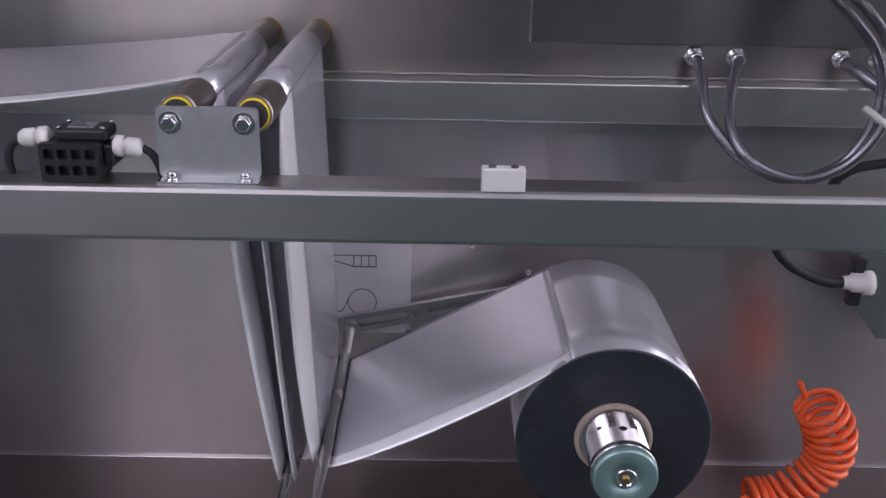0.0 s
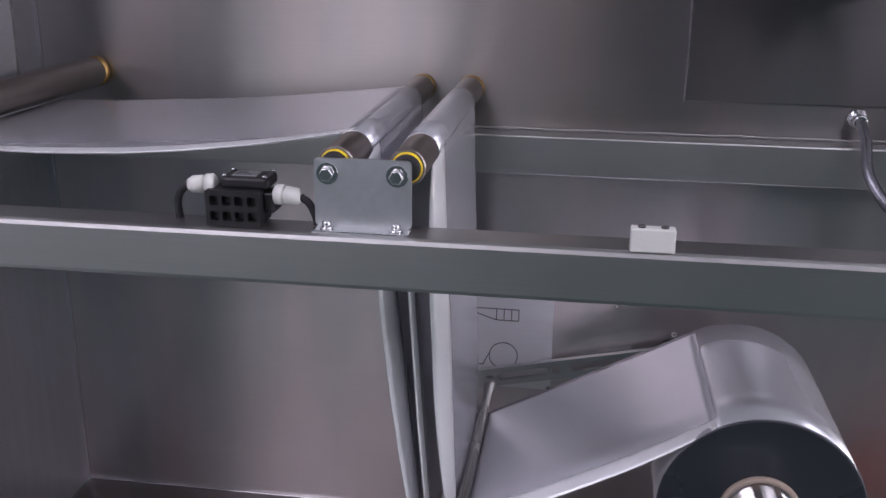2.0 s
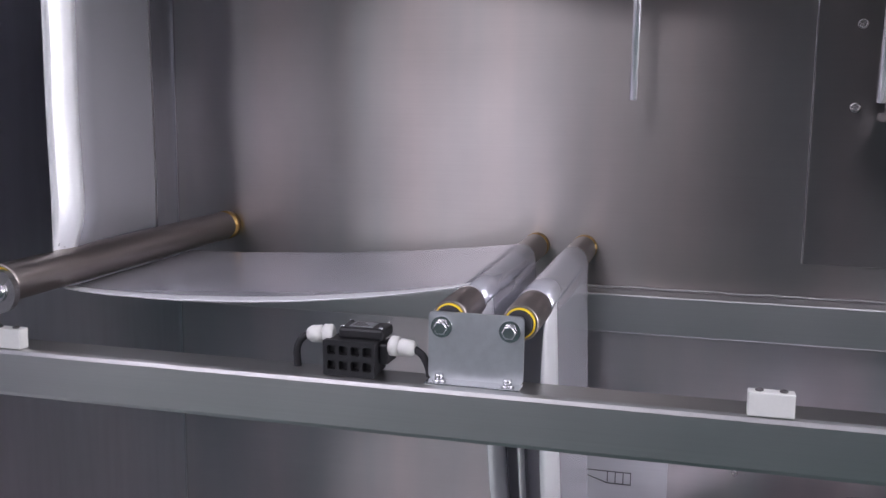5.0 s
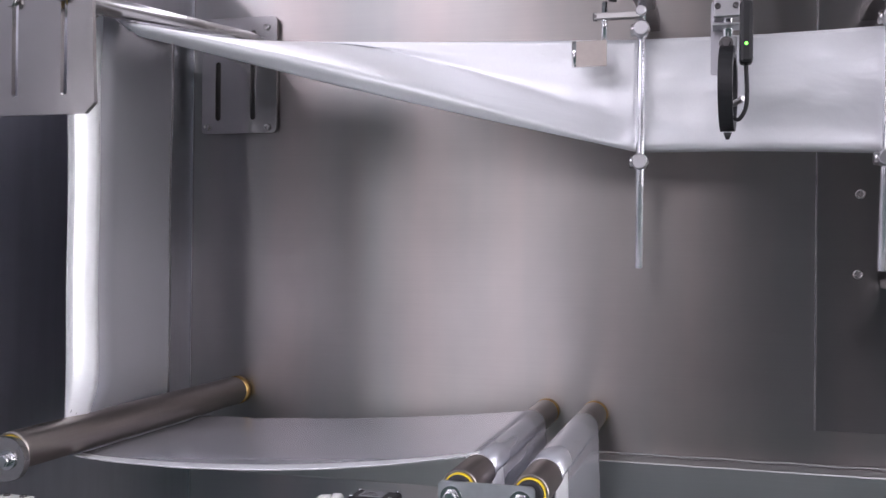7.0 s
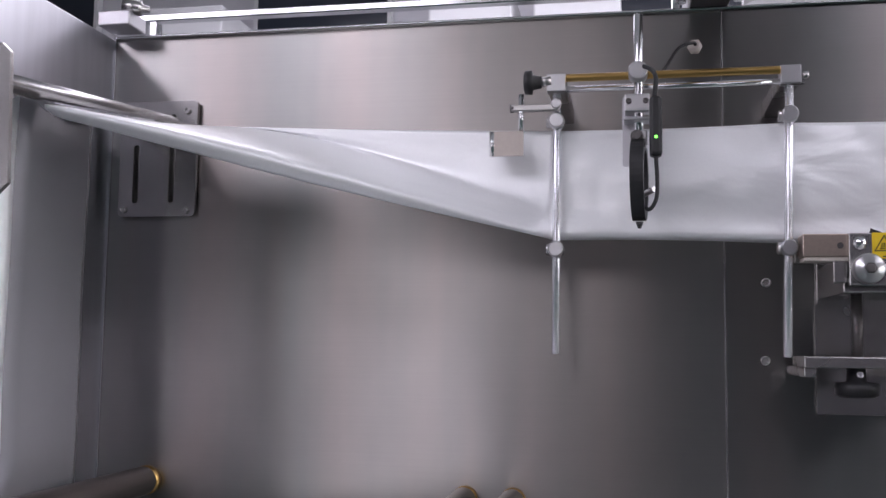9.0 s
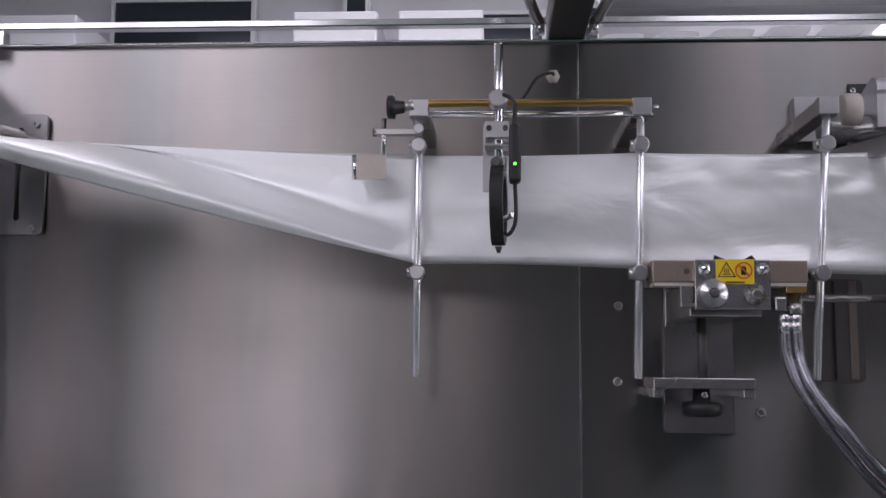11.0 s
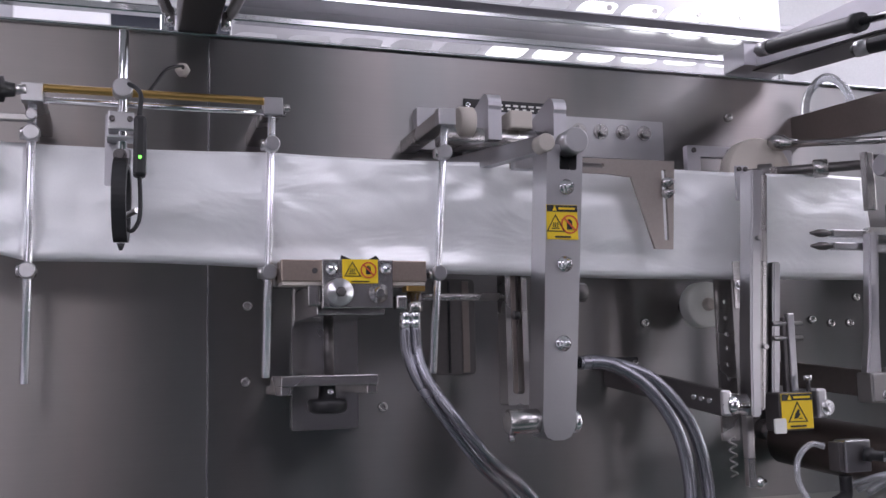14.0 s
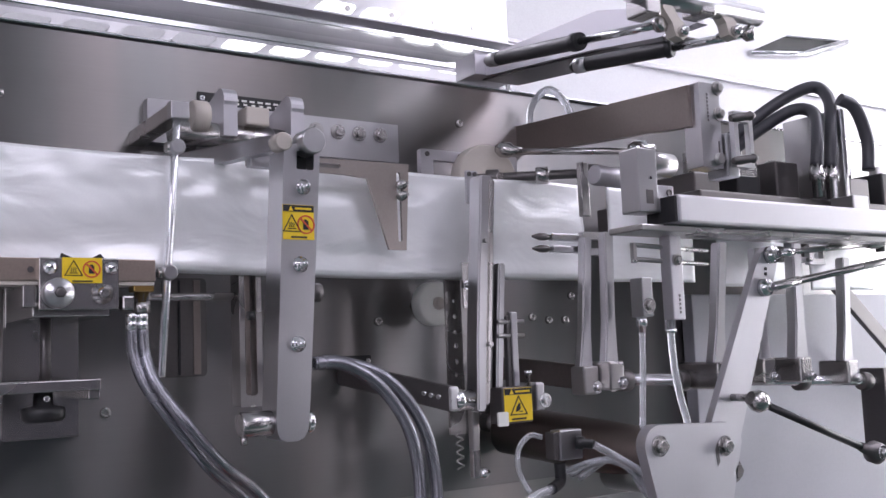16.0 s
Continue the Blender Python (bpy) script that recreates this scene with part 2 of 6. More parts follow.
def sweep(bm, pts, r, seg=12, steps=8):
    line = spline(pts, steps) if steps > 1 else [Vector(p) for p in pts]
    loops, up = [], None
    for i, p in enumerate(line):
        d = (line[min(i + 1, len(line) - 1)] - line[max(i - 1, 0)]).normalized()
        if up is None:
            up = frame_of(d)[1]
        up = (up - d * up.dot(d)).normalized()
        side = d.cross(up)
        loops.append([bm.verts.new(p + r * (math.cos(a) * up + math.sin(a) * side)) for a in (2 * math.pi * k / seg for k in range(seg))])
    for a, b in zip(loops, loops[1:]):
        for k in range(seg):
            bm.faces.new((a[k], a[(k + 1) % seg], b[(k + 1) % seg], b[k])).smooth = True
    bm.faces.new(loops[0][::-1])
    bm.faces.new(loops[-1])
    return bm


def plate(bm, outer, holes, place, thick):
    """A plate cut to the outline outer with holes; place(u, v, w) gives the point, w running through the thickness."""
    from mathutils.geometry import tessellate_polygon
    loops = [list(outer)] + [list(h) for h in holes]
    tris = tessellate_polygon([[Vector((a, b, 0)) for a, b in lp] for lp in loops])
    flat = [p for lp in loops for p in lp]
    f = [bm.verts.new(place(a, b, 0)) for a, b in flat]
    g = [bm.verts.new(place(a, b, thick)) for a, b in flat]
    for t in tris:
        bm.faces.new([f[i] for i in t])
        bm.faces.new([g[i] for i in reversed(t)])
    at = 0
    for lp in loops:
        n = len(lp)
        for k in range(n):
            i, j = at + k, at + (k + 1) % n
            bm.faces.new((f[i], f[j], g[j], g[i]))
        at += n
    bmesh.ops.recalc_face_normals(bm, faces=bm.faces)
    return bm


def rounded(x0, x1, y0, y1, r, n=5):
    pts = []
    for cx, cy, a0 in ((x1 - r, y1 - r, 0), (x0 + r, y1 - r, 90), (x0 + r, y0 + r, 180), (x1 - r, y0 + r, 270)):
        for k in range(n + 1):
            a = radians(a0 + 90 * k / n)
            pts.append((cx + r * math.cos(a), cy + r * math.sin(a)))
    return pts


def front(y):
    """A plate that faces the aisle, its near face at depth y."""
    return lambda u, v, w: Vector((u, y + w, v))


def facing_x(x):
    return lambda u, v, w: Vector((x + w, u, v))


def sheet(bm, at, nu, nv, thick=0.0016):
    """A thin sheet through the points at(u, v), u and v from 0 to 1, with a real thickness."""
    g = [[Vector(at(i / nu, j / nv)) for j in range(nv + 1)] for i in range(nu + 1)]
    lay = []
    for s in (-0.5, 0.5):
        rows = []
        for i in range(nu + 1):
            row = []
            for j in range(nv + 1):
                du = g[min(i + 1, nu)][j] - g[max(i - 1, 0)][j]
                dv = g[i][min(j + 1, nv)] - g[i][max(j - 1, 0)]
                row.append(bm.verts.new(g[i][j] + du.cross(dv).normalized() * thick * s))
            rows.append(row)
        lay.append(rows)
    a, b = lay
    for i in range(nu):
        for j in range(nv):
            bm.faces.new((a[i][j], a[i][j + 1], a[i + 1][j + 1], a[i + 1][j])).smooth = True
            bm.faces.new((b[i][j], b[i + 1][j], b[i + 1][j + 1], b[i][j + 1])).smooth = True
    for i in range(nu):
        for j in (0, nv):
            bm.faces.new((a[i][j], a[i + 1][j], b[i + 1][j], b[i][j]))
    for j in range(nv):
        for i in (0, nu):
            bm.faces.new((a[i][j], b[i][j], b[i][j + 1], a[i][j + 1]))
    return bm


def hexhead(bm, p, axis, r, h, washer=True):
    p, d = Vector(p), Vector(axis).normalized()
    if washer:
        cyl(bm, p, p + d * h * 0.25, r * 1.45, 20)
    lathe(bm, p + d * h * 0.2, p + d * h, [(0, r), (0.75, r), (1, r * 0.82)], 6)
    return bm


def capscrew(bm, p, axis, r, h):
    """Socket-head screw with a recessed hexagon."""
    p, d = Vector(p), Vector(axis).normalized()
    lathe(bm, p, p + d * h, [(0, r), (0.8, r), (1, r * 0.88), (1, r * 0.5), (0.45, r * 0.5)], 18)
    return bm


NOWHERE = Vector((0, 0, 0))


def thing(name, base, label, category, group="", kind=""):
    ob = new(name)
    ob.empty_display_size = 0.05
    ob.location = W(base)
    ob["at"] = tuple(W(base))
    return tagged(ob, label, category, group, kind)


def part(name, bm, mat, parent=None, label="", real=False):
    """Link a bmesh (drawing units, or metres if real) as one mesh object, under its thing or part."""
    org = Vector(parent["at"]) if parent is not None else NOWHERE
    for v in bm.verts:
        v.co = (v.co if real else W(v.co)) - org
    bmesh.ops.recalc_face_normals(bm, faces=bm.faces)
    me = bpy.data.meshes.new(name)
    bm.to_mesh(me)
    bm.free()
    me.materials.append(mat)
    ob = new(name, me)
    ob["at"] = tuple(org)
    if parent is not None:
        ob.parent = parent
    return tagged(ob, label)


def solo(name, bm, mat, label, category, group="", kind="", real=False):
    return tagged(part(name, bm, mat, None, "", real), label, category, group, kind)


B = bmesh.new


def shift(ob, dx, dy, dz):
    """The pose of a copy moved by drawing units."""
    return Matrix.Translation(ob.location + K * Vector((dx, dy, dz)))


# ---- the room ----
solo("floor", box(B(), -5, 6, -4, 5, -0.1, 0.0), ROOM_FLOOR, "green-grey painted workshop floor", "floor", kind="structure", real=True)
solo("ceiling", box(B(), -5, 6, -4, 5, 3.6, 3.7), ROOM_CEIL, "plain white workshop ceiling", "ceiling", kind="structure", real=True)
# South, west and east walls are unseen, near black for darker reflections.
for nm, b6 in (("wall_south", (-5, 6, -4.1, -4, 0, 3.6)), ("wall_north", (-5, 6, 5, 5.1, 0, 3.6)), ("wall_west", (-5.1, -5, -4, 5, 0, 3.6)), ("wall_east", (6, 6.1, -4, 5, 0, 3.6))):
    solo(nm, box(B(), *b6), ROOM_PALE if nm == "wall_north" else ROOM_DARK, "plain workshop wall, darkened on the unseen sides", "wall", kind="structure", real=True)

# ---- the machine's housing ----
XL, XR, WALL = -1.36, 5.2, 2.3
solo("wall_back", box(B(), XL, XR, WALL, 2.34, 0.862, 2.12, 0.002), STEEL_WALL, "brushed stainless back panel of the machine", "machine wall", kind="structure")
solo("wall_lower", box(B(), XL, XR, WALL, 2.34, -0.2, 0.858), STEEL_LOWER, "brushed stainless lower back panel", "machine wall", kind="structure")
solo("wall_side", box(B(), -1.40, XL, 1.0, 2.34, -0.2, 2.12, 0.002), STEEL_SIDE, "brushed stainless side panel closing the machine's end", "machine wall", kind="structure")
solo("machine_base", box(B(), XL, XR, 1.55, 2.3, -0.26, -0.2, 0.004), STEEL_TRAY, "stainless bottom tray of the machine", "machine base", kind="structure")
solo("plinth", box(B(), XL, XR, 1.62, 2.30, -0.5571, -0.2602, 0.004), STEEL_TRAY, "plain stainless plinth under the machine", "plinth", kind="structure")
solo("tray_seam", box(B(), XL, XR, 2.293, 2.2995, -0.200, -0.194, 0.001), BRIGHT, "bright folded seam where the lower panel meets the tray", "trim", kind="structure")
solo("ledge", box(B(), XL, 1.75, 2.235, 2.298, 0.764, 0.857, 0.004), STEEL_BAR, "square stainless rail along the back panel", "rail", kind="structure")
solo("weld_seam", sweep(B(), [(XL + 0.01 + k * 0.06, 2.297, 0.862 + 0.0012 * math.sin(k * 2.3)) for k in range(52)], 0.003, 6, 1), STEEL_BAR, "rough weld seam above the rail", "weld", kind="structure")
solo("corner_seam", box(B(), XL, XL + 0.004, 2.292, 2.3, -0.2, 2.12), BRIGHT, "bright folded corner edge", "trim", kind="structure")
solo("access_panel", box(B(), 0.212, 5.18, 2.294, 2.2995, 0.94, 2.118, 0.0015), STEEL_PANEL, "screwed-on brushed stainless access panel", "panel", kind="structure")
solo("panel_edge", box(B(), 0.2095, 0.2118, 2.293, 2.2995, 0.94, 2.118), BRIGHT, "bright cut edge of the access panel", "trim", kind="structure")
solo("top_flange", box(B(), XL, XR, 2.285, 2.36, 2.12, 2.128, 0.003), BRIGHT, "bright folded top edge of the back panel", "trim", kind="structure")
solo("front_rail", box(B(), XL, 1.75, 1.41, 1.492, 0.765, 0.853, 0.009), STEEL_BAR, "square stainless tube rail across the machine front", "rail", kind="structure")

# ---- film guide rollers ----
YF, YB = 1.59, 2.09          # near and far edge of the film


def guide_roller(x, z, r, y0, name="guide_roller", label="steel film guide roller reaching out from the back panel"):
    t = thing(name, (x, WALL, z), label, "roller", "film guide rollers")
    part("tube", lathe(B(), (x, y0, z), (x, 2.275, z), [(0, r * 0.93), (0.008, r), (0.992, r), (1, r * 0.93)], 40), ROLLER, t)
    part("bearing_ring", lathe(B(), (x, 2.275, z), (x, 2.297, z), [(0, r * 0.8), (0.2, r * 1.02), (1, r * 1.02)], 32), BRASS, t, "brass bearing ring")
    part("end_bearing", lathe(B(), (x, y0 - 0.005, z), (x, y0, z), [(0, r * 0.74), (0.3, r * 0.82), (1, r * 0.84)], 32), YELLOW, t, "yellow bearing washer")
    part("seal", lathe(B(), (x, y0 - 0.012, z), (x, y0 - 0.005, z), [(0, r * 0.5), (0, r * 0.72), (0.5, r * 0.75), (1, r * 0.75)], 32), RUBBER, t, "black rubber seal")
    return t


guide_roller(-0.394, 0.953, 0.030, 1.468)
guide_roller(-0.279, 0.953, 0.030, 1.468)
guide_roller(-1.215, 0.966, 0.036, 1.43)

t = thing("roller_bracket", (-0.346, 1.45, 0.853), "zinc-plated angle bracket bolted on the front rail", "bracket")
part("upright", plate(B(), rounded(-0.424, -0.269, 0.857, 0.967, 0.008), [], front(1.449), 0.006), GALV, t)
part("foot", box(B(), -0.424, -0.269, 1.422, 1.455, 0.853, 0.8575, 0.0015), BRIGHT, t, "bright bent foot")
for bx in (-0.402, -0.291):
    part("bolt", hexhead(B(), (bx, 1.449, 0.943), (0, -1, 0), 0.012, 0.014), BRIGHT, t)
    part("foot_bolt", hexhead(B(), (bx, 1.436, 0.8575), (0, 0, 1), 0.0075, 0.012), BRIGHT, t)

t = thing("end_bracket", (-1.19, 1.41, 0.955), "rounded steel bracket holding the end of a roller", "bracket")
part("plate", plate(B(), rounded(-1.36, -1.165, 0.918, 0.996, 0.038, 8), [], front(1.405), 0.014), STEEL, t)
part("bolt", hexhead(B(), (-1.2, 1.405, 0.957), (0, -1, 0), 0.012, 0.016), BRIGHT, t)

# ---- dancer arm with its rods, unwind shaft and roll ----
t = thing("dancer_arm", (0.22, 2.28, 0.32), "slotted aluminium dancer arm pivoting on the back panel", "lever")
ca, sa = math.cos(0.205), math.sin(0.205)


def along_arm(u, v, w):
    return Vector((-0.258 + ca * u - sa * v, 2.262 + w, 0.216 + sa * u + ca * v))


part("lever", plate(B(), rounded(0.0, 0.52, -0.024, 0.024, 0.004), [rounded(0.065, 0.195, -0.011, 0.011, 0.0105), rounded(0.201, 0.226, -0.011, 0.011, 0.0105), rounded(0.248, 0.41, -0.011, 0.011, 0.0105)], along_arm, 0.016), ALU, t)
part("pivot", cyl(B(), (0.228, 2.24, 0.325), (0.228, 2.297, 0.325), 0.026, 24, 0.003), BLACK, t, "black pivot boss")
part("rod", lathe(B(), (-0.212, 1.5, 0.215), (-0.212, 2.262, 0.215), [(0, 0.010), (0.01, 0.012), (0.95, 0.012), (0.951, 0.015), (1, 0.015)], 24), STEEL, t, "thin steel film rod")
part("lower_rod", cyl(B(), (-0.2835, 1.5, 0.172), (-0.2835, 2.2985, 0.172), 0.012, 24, 0.002), STEEL, t)

RX, RZ, RR = 0.352, 0.281, 0.190
RF, RB = 1.655, 2.115        # near and far edge of the film on the unwind roll
t = thing("unwind_shaft", (RX, WALL, RZ), "steel unwind shaft with a green-tinted end cap", "shaft")
part("shaft", lathe(B(), (RX, 1.545, RZ), (RX, 2.297, RZ), [(0, 0.059), (0.92, 0.059), (0.921, 0.075), (1, 0.075)], 40), STEEL, t)
part("end_cap", lathe(B(), (RX, 1.512, RZ), (RX, 1.545, RZ), [(0.5, 0.012), (0.5, 0.020), (0, 0.021), (0, 0.056), (0.06, 0.0595), (0.30, 0.061), (0.9, 0.061), (1, 0.060)], 48), TEAL, t, "turned end cap tinted with the floor's green reflection")
part("cap_rim", lathe(B(), (RX, 1.530, RZ), (RX, 1.547, RZ), [(0, 0.0612), (0.1, 0.0626), (0.9, 0.0626), (1, 0.060)], 48), BRIGHT, t, "bright turned rim")
part("valve_seat", lathe(B(), (RX, 1.5105, RZ), (RX, 1.516, RZ), [(0.6, 0.013), (0, 0.015), (0, 0.0195), (0.4, 0.0215), (1, 0.022)], 28), BRIGHT, t, "bright valve seat ring")
part("air_valve", lathe(B(), (RX, 1.508, RZ), (RX, 1.528, RZ), [(0, 0.003), (0, 0.006), (0.2, 0.008), (0.5, 0.0085), (1, 0.011)], 20), BRASS, t, "small brass air valve")
for a, w in ((104, 0.007), (66, 0.005)):
    c, q = math.cos(radians(a)), math.sin(radians(a))
    part("gripper_leaf", box(B(), RX + 0.059 * c - w, RX + 0.059 * c + w, 1.60, 1.70, RZ + 0.059 * q - 0.003, RZ + 0.059 * q + 0.006, 0.002), STEEL, t)
part("leaf_hole", cyl(B(), (RX + 0.004, 1.59, RZ + 0.0575), (RX + 0.004, 1.59, RZ + 0.0598), 0.0075, 18), BLACK, t)
for a in (58, 128):
    c, q = math.cos(radians(a)), math.sin(radians(a))
    part("leaf_hole", cyl(B(), (RX + 0.0575 * c, 1.61, RZ + 0.0575 * q), (RX + 0.0598 * c, 1.61, RZ + 0.0598 * q), 0.005, 14), BLACK, t)

t = thing("film_roll", (RX, RB, RZ - RR), "large roll of silver packaging film on a cardboard core", "film roll")
part("wound_film", lathe(B(), (RX, RF + 0.001, RZ), (RX, RB, RZ), [(0, RR - 0.001), (0.004, RR), (0.996, RR), (1, RR - 0.001)], 96), FILM, t)
bm = B()
rings = [(0.0, 0.080)]
for k in range(22):
    r = 0.080 + (RR - 0.080) * (k + 1) / 22
    rings.append((0.15 if k % 2 else 0.55, r))
lathe(bm, (RX, RF - 0.004, RZ), (RX, RF + 0.002, RZ), [(1, 0.074)] + rings + [(1, RR - 0.0005)], 72)
part("wound_edge", bm, FILM_EDGE, t, "dark glossy edge of the wound layers")
bm = B()
lathe(bm, (RX, RF - 0.010, RZ), (RX, RF + 0.02, RZ), [(1, 0.066), (0.05, 0.066), (0, 0.068), (0, 0.074), (0.05, 0.076), (1, 0.076)], 48)
part("core", bm, CARD, t, "brown cardboard core")

# ---- the film web ----
t = thing("packaging_film", (-0.3, 1.85, 0.16), "silver packaging film threaded over rollers and folded into a white web", "film")
LX, RLX, RZ2, GR = -0.394, -0.279, 0.953, 0.0312


def sag(a, b, depth, near=YF, far=YB, lip=0.010):
    a, b = Vector(a), Vector(b)

    def at(u, v):
        p = a.lerp(b, u)
        ripple = 0.0012 * noise.noise(Vector((p.x * 9, v * 4, 3.1)))
        return (p.x, near + (far - near) * v, p.z + ripple - depth * 4 * u * (1 - u) * (1 - 0.35 * v) - lip * max(0.0, math.sin(math.pi * u)) ** 0.6 * max(0.0, 1 - v / 0.17) ** 2)
    return at


def wrap(cx, cz, r, a0, a1, near=YF, far=YB):
    def at(u, v):
        a = radians(a0 + (a1 - a0) * u)
        return (cx + r * math.cos(a), near + (far - near) * v, cz + r * math.sin(a))
    return at


def lit_edge(at, share, nu):
    """White strip painting the light on the film's curled near edge, a hair thicker than the silver."""
    part("lit_edge", sheet(B(), lambda u, v: at(u, v * share), nu, 5, 0.0024), FILM_WHITE, t, "white strip painting the light on the film's curled edge")


part("span", sheet(B(), sag((-1.2, 0, 0.929), (LX, 0, RZ2 + GR), 0.018), 30, 24), FILM, t)
lit_edge(sag((-1.2, 0, 0.929), (LX, 0, RZ2 + GR), 0.018), 0.045, 30)
part("wrap", sheet(B(), wrap(LX, RZ2, GR, 90, 0), 10, 4), FILM, t)
part("wrap", sheet(B(), wrap(RLX, RZ2, GR, 180, 0), 16, 4), FILM, t)


def drop(xa, za, xb, zb, bow, curl=0.040):
    """A hanging run; its near edge curls over, and it drifts back to the unwind roll's line."""
    def at(u, v):
        near, far = YF + (RF - YF) * u, YB + (RB - YB) * u
        hold = math.sin(math.pi * min(1.0, 0.04 + u * 0.93)) ** 0.5
        x = xa + (xb - xa) * u + bow * math.sin(math.pi * v) * (0.3 + 0.7 * u) + 0.0015 * noise.noise(Vector((u * 5, v * 3, xa * 9)))
        return (x - curl * hold * max(0.0, 1 - v / 0.13) ** 2, near + (far - near) * v, za + (zb - za) * u)
    return at


part("drop", sheet(B(), drop(LX + GR, RZ2, -0.297, 0.172, 0.006, 0.020), 28, 24), FILM, t)
part("drop", sheet(B(), drop(RLX - GR, RZ2, -0.270, 0.172, 0.006, 0.008), 28, 24), FILM, t)
part("drop", sheet(B(), drop(RLX + GR, RZ2, -0.226, 0.215, 0.005, 0.026), 28, 24), FILM, t)
lit_edge(drop(LX + GR, RZ2, -0.297, 0.172, 0.006, 0.020), 0.11, 28)
lit_edge(drop(RLX - GR, RZ2, -0.270, 0.172, 0.006, 0.008), 0.05, 28)
lit_edge(drop(RLX + GR, RZ2, -0.226, 0.215, 0.005, 0.026), 0.11, 28)
part("wrap", sheet(B(), wrap(-0.2835, 0.172, 0.0135, 180, 360, RF, RB), 10, 4), FILM, t)
part("wrap", sheet(B(), wrap(-0.212, 0.215, 0.0135, 180, 290, RF, RB), 10, 4), FILM, t)
part("span", sheet(B(), sag((-0.207, 0, 0.2025), (RX - 0.0907, 0, RZ + 0.1684), 0.004, RF, RB, 0.022), 30, 24), FILM, t)
lit_edge(sag((-0.207, 0, 0.2025), (RX - 0.0907, 0, RZ + 0.1684), 0.004, RF, RB, 0.022), 0.07, 30)
part("wrap", sheet(B(), wrap(RX, RZ, RR + 0.0012, 118.3, -40, RF, RB), 60, 4), FILM, t)
part("wrap", sheet(B(), wrap(-1.215, 0.966, 0.037, 280, 180), 10, 4), FILM, t)


# rise to the rear top rod, under the front top rod and on into the upright web
def rise(u, v):
    near = min(1.0, 0.2 + u * 7)
    curl = near * (0.060 * (1 - max(0.0, 1 - v / 0.22) ** 2) - 0.060 * v)
    wave = 0.005 * noise.noise(Vector((u * 3.0, v * 2.2, 5.0))) + 0.0006 * noise.noise(Vector((u * 9.0, v * 5.0, 2.0)))
    return (-1.222 - 0.075 * v - 0.006 * math.sin(math.pi * v) * math.sin(math.pi * u) + curl + wave, YF + (YB - YF) * v, 0.966 + (1.80 + 0.10 * v - 0.966) * u)


part("rise", sheet(B(), rise, 30, 30), FILM, t)
lit_edge(rise, 0.12, 30)


def over(u, v):
    return (-1.222 - 0.075 * v + (0.135 + 0.05 * v) * u, YF + (YB - YF) * v, 1.80 + 0.10 * v + 0.02 * math.sin(math.pi * u) - (0.052 + 0.012 * v) * u)


part("wrap", sheet(B(), over, 10, 8), FILM, t)


def fold_profile(u):
    """Section of the run: hanging at the far edge, sweeping out flat, rolled over at the fold."""
    top = Vector((-1.122, 2.09, 1.838)).lerp(Vector((-0.157, 2.03, 1.780)), u)
    top.z -= 0.004 * math.sin(math.pi * u)
    low = Vector((-1.084, YF, 1.745)).lerp(Vector((-0.157, 2.018, 1.543)), u)
    low.z -= 0.008 * math.sin(math.pi * u)
    e = min(1.0, max(0.0, (u - 0.15) / 0.8))
    e = e * e * (3 - 2 * e)
    fall = (top.z - low.z) * 0.66 * e
    lip = 0.010 + 0.024 * math.sin(math.pi * min(1, u + 0.1))
    p1 = top + Vector((0, -0.012 * e, -fall))
    p2 = low + Vector((0, -0.004, lip))
    p3 = low + Vector((0, 0.016 * (1 - u), 0))
    return spline([top, top.lerp(p1, 0.5) + Vector((0, 0.006 * e, 0)), p1, p1.lerp(p2, 0.5) + Vector((0, -0.012 * (1 - u), -0.004)), p2, p3], 7)


RUN = [fold_profile(k / 56) for k in range(57)]


def fold(u, v):
    row = RUN[min(56, int(round(u * 56)))]
    s = v * (len(row) - 1)
    i = min(int(s), len(row) - 2)
    return row[i].lerp(row[i + 1], s - i)


part("fold", sheet(B(), fold, 56, 35), FILM_WHITE, t, "white film folding upright")


def back_fold(u, v):
    p = fold(u, v)
    return (p.x, p.y + 0.02 + 0.03 * v * math.sin(math.pi * u), p.z + 0.01 * v * math.sin(math.pi * u))


part("back_fold", sheet(B(), back_fold, 28, 14), FILM_WHITE, t)


def web(layer):
    def at(u, v):
        x = -0.157 + 2.035 * u
        zt = 1.778 + 0.010 * u + 0.0015 * math.sin(9 * u) - 0.003 * abs(math.sin(x * 6.6 + 1.0))
        zb = 1.543 - 0.028 * min(1, u * 1.6) + 0.004 * abs(math.sin((x + 0.157) * 6.6)) * (1 if x < 0.33 else 0.2)
        z = zt + (zb - zt) * v
        belly = 0.012 * math.sin(math.pi * v) ** 2 * (0.6 + 0.4 * math.sin(x * 7)) + 0.010 * max(0, (v - 0.8) / 0.2) * (1 - max(0, (v - 0.92) / 0.08) ** 2)
        wr = 0.004 * noise.noise(Vector((x * 5, z * 14, layer * 7.0))) + 0.002 * noise.noise(Vector((x * 16, z * 30, layer * 3.0)))
        y = 2.022 - belly + wr if layer == 0 else 2.034 + belly + wr
        if v > 0.98:
            y = 2.027
        return (x, y, z)
    return at


part("web_near", sheet(B(), web(0), 150, 28), FILM_WHITE, t, "white near layer of the folded web")
part("web_far", sheet(B(), web(1), 60, 12), FILM_WHITE, t)

# ---- small fittings on the front rail ----
t = thing("stop_block", (0.10, 1.42, 0.853), "small white plastic stop block on the front rail", "block")
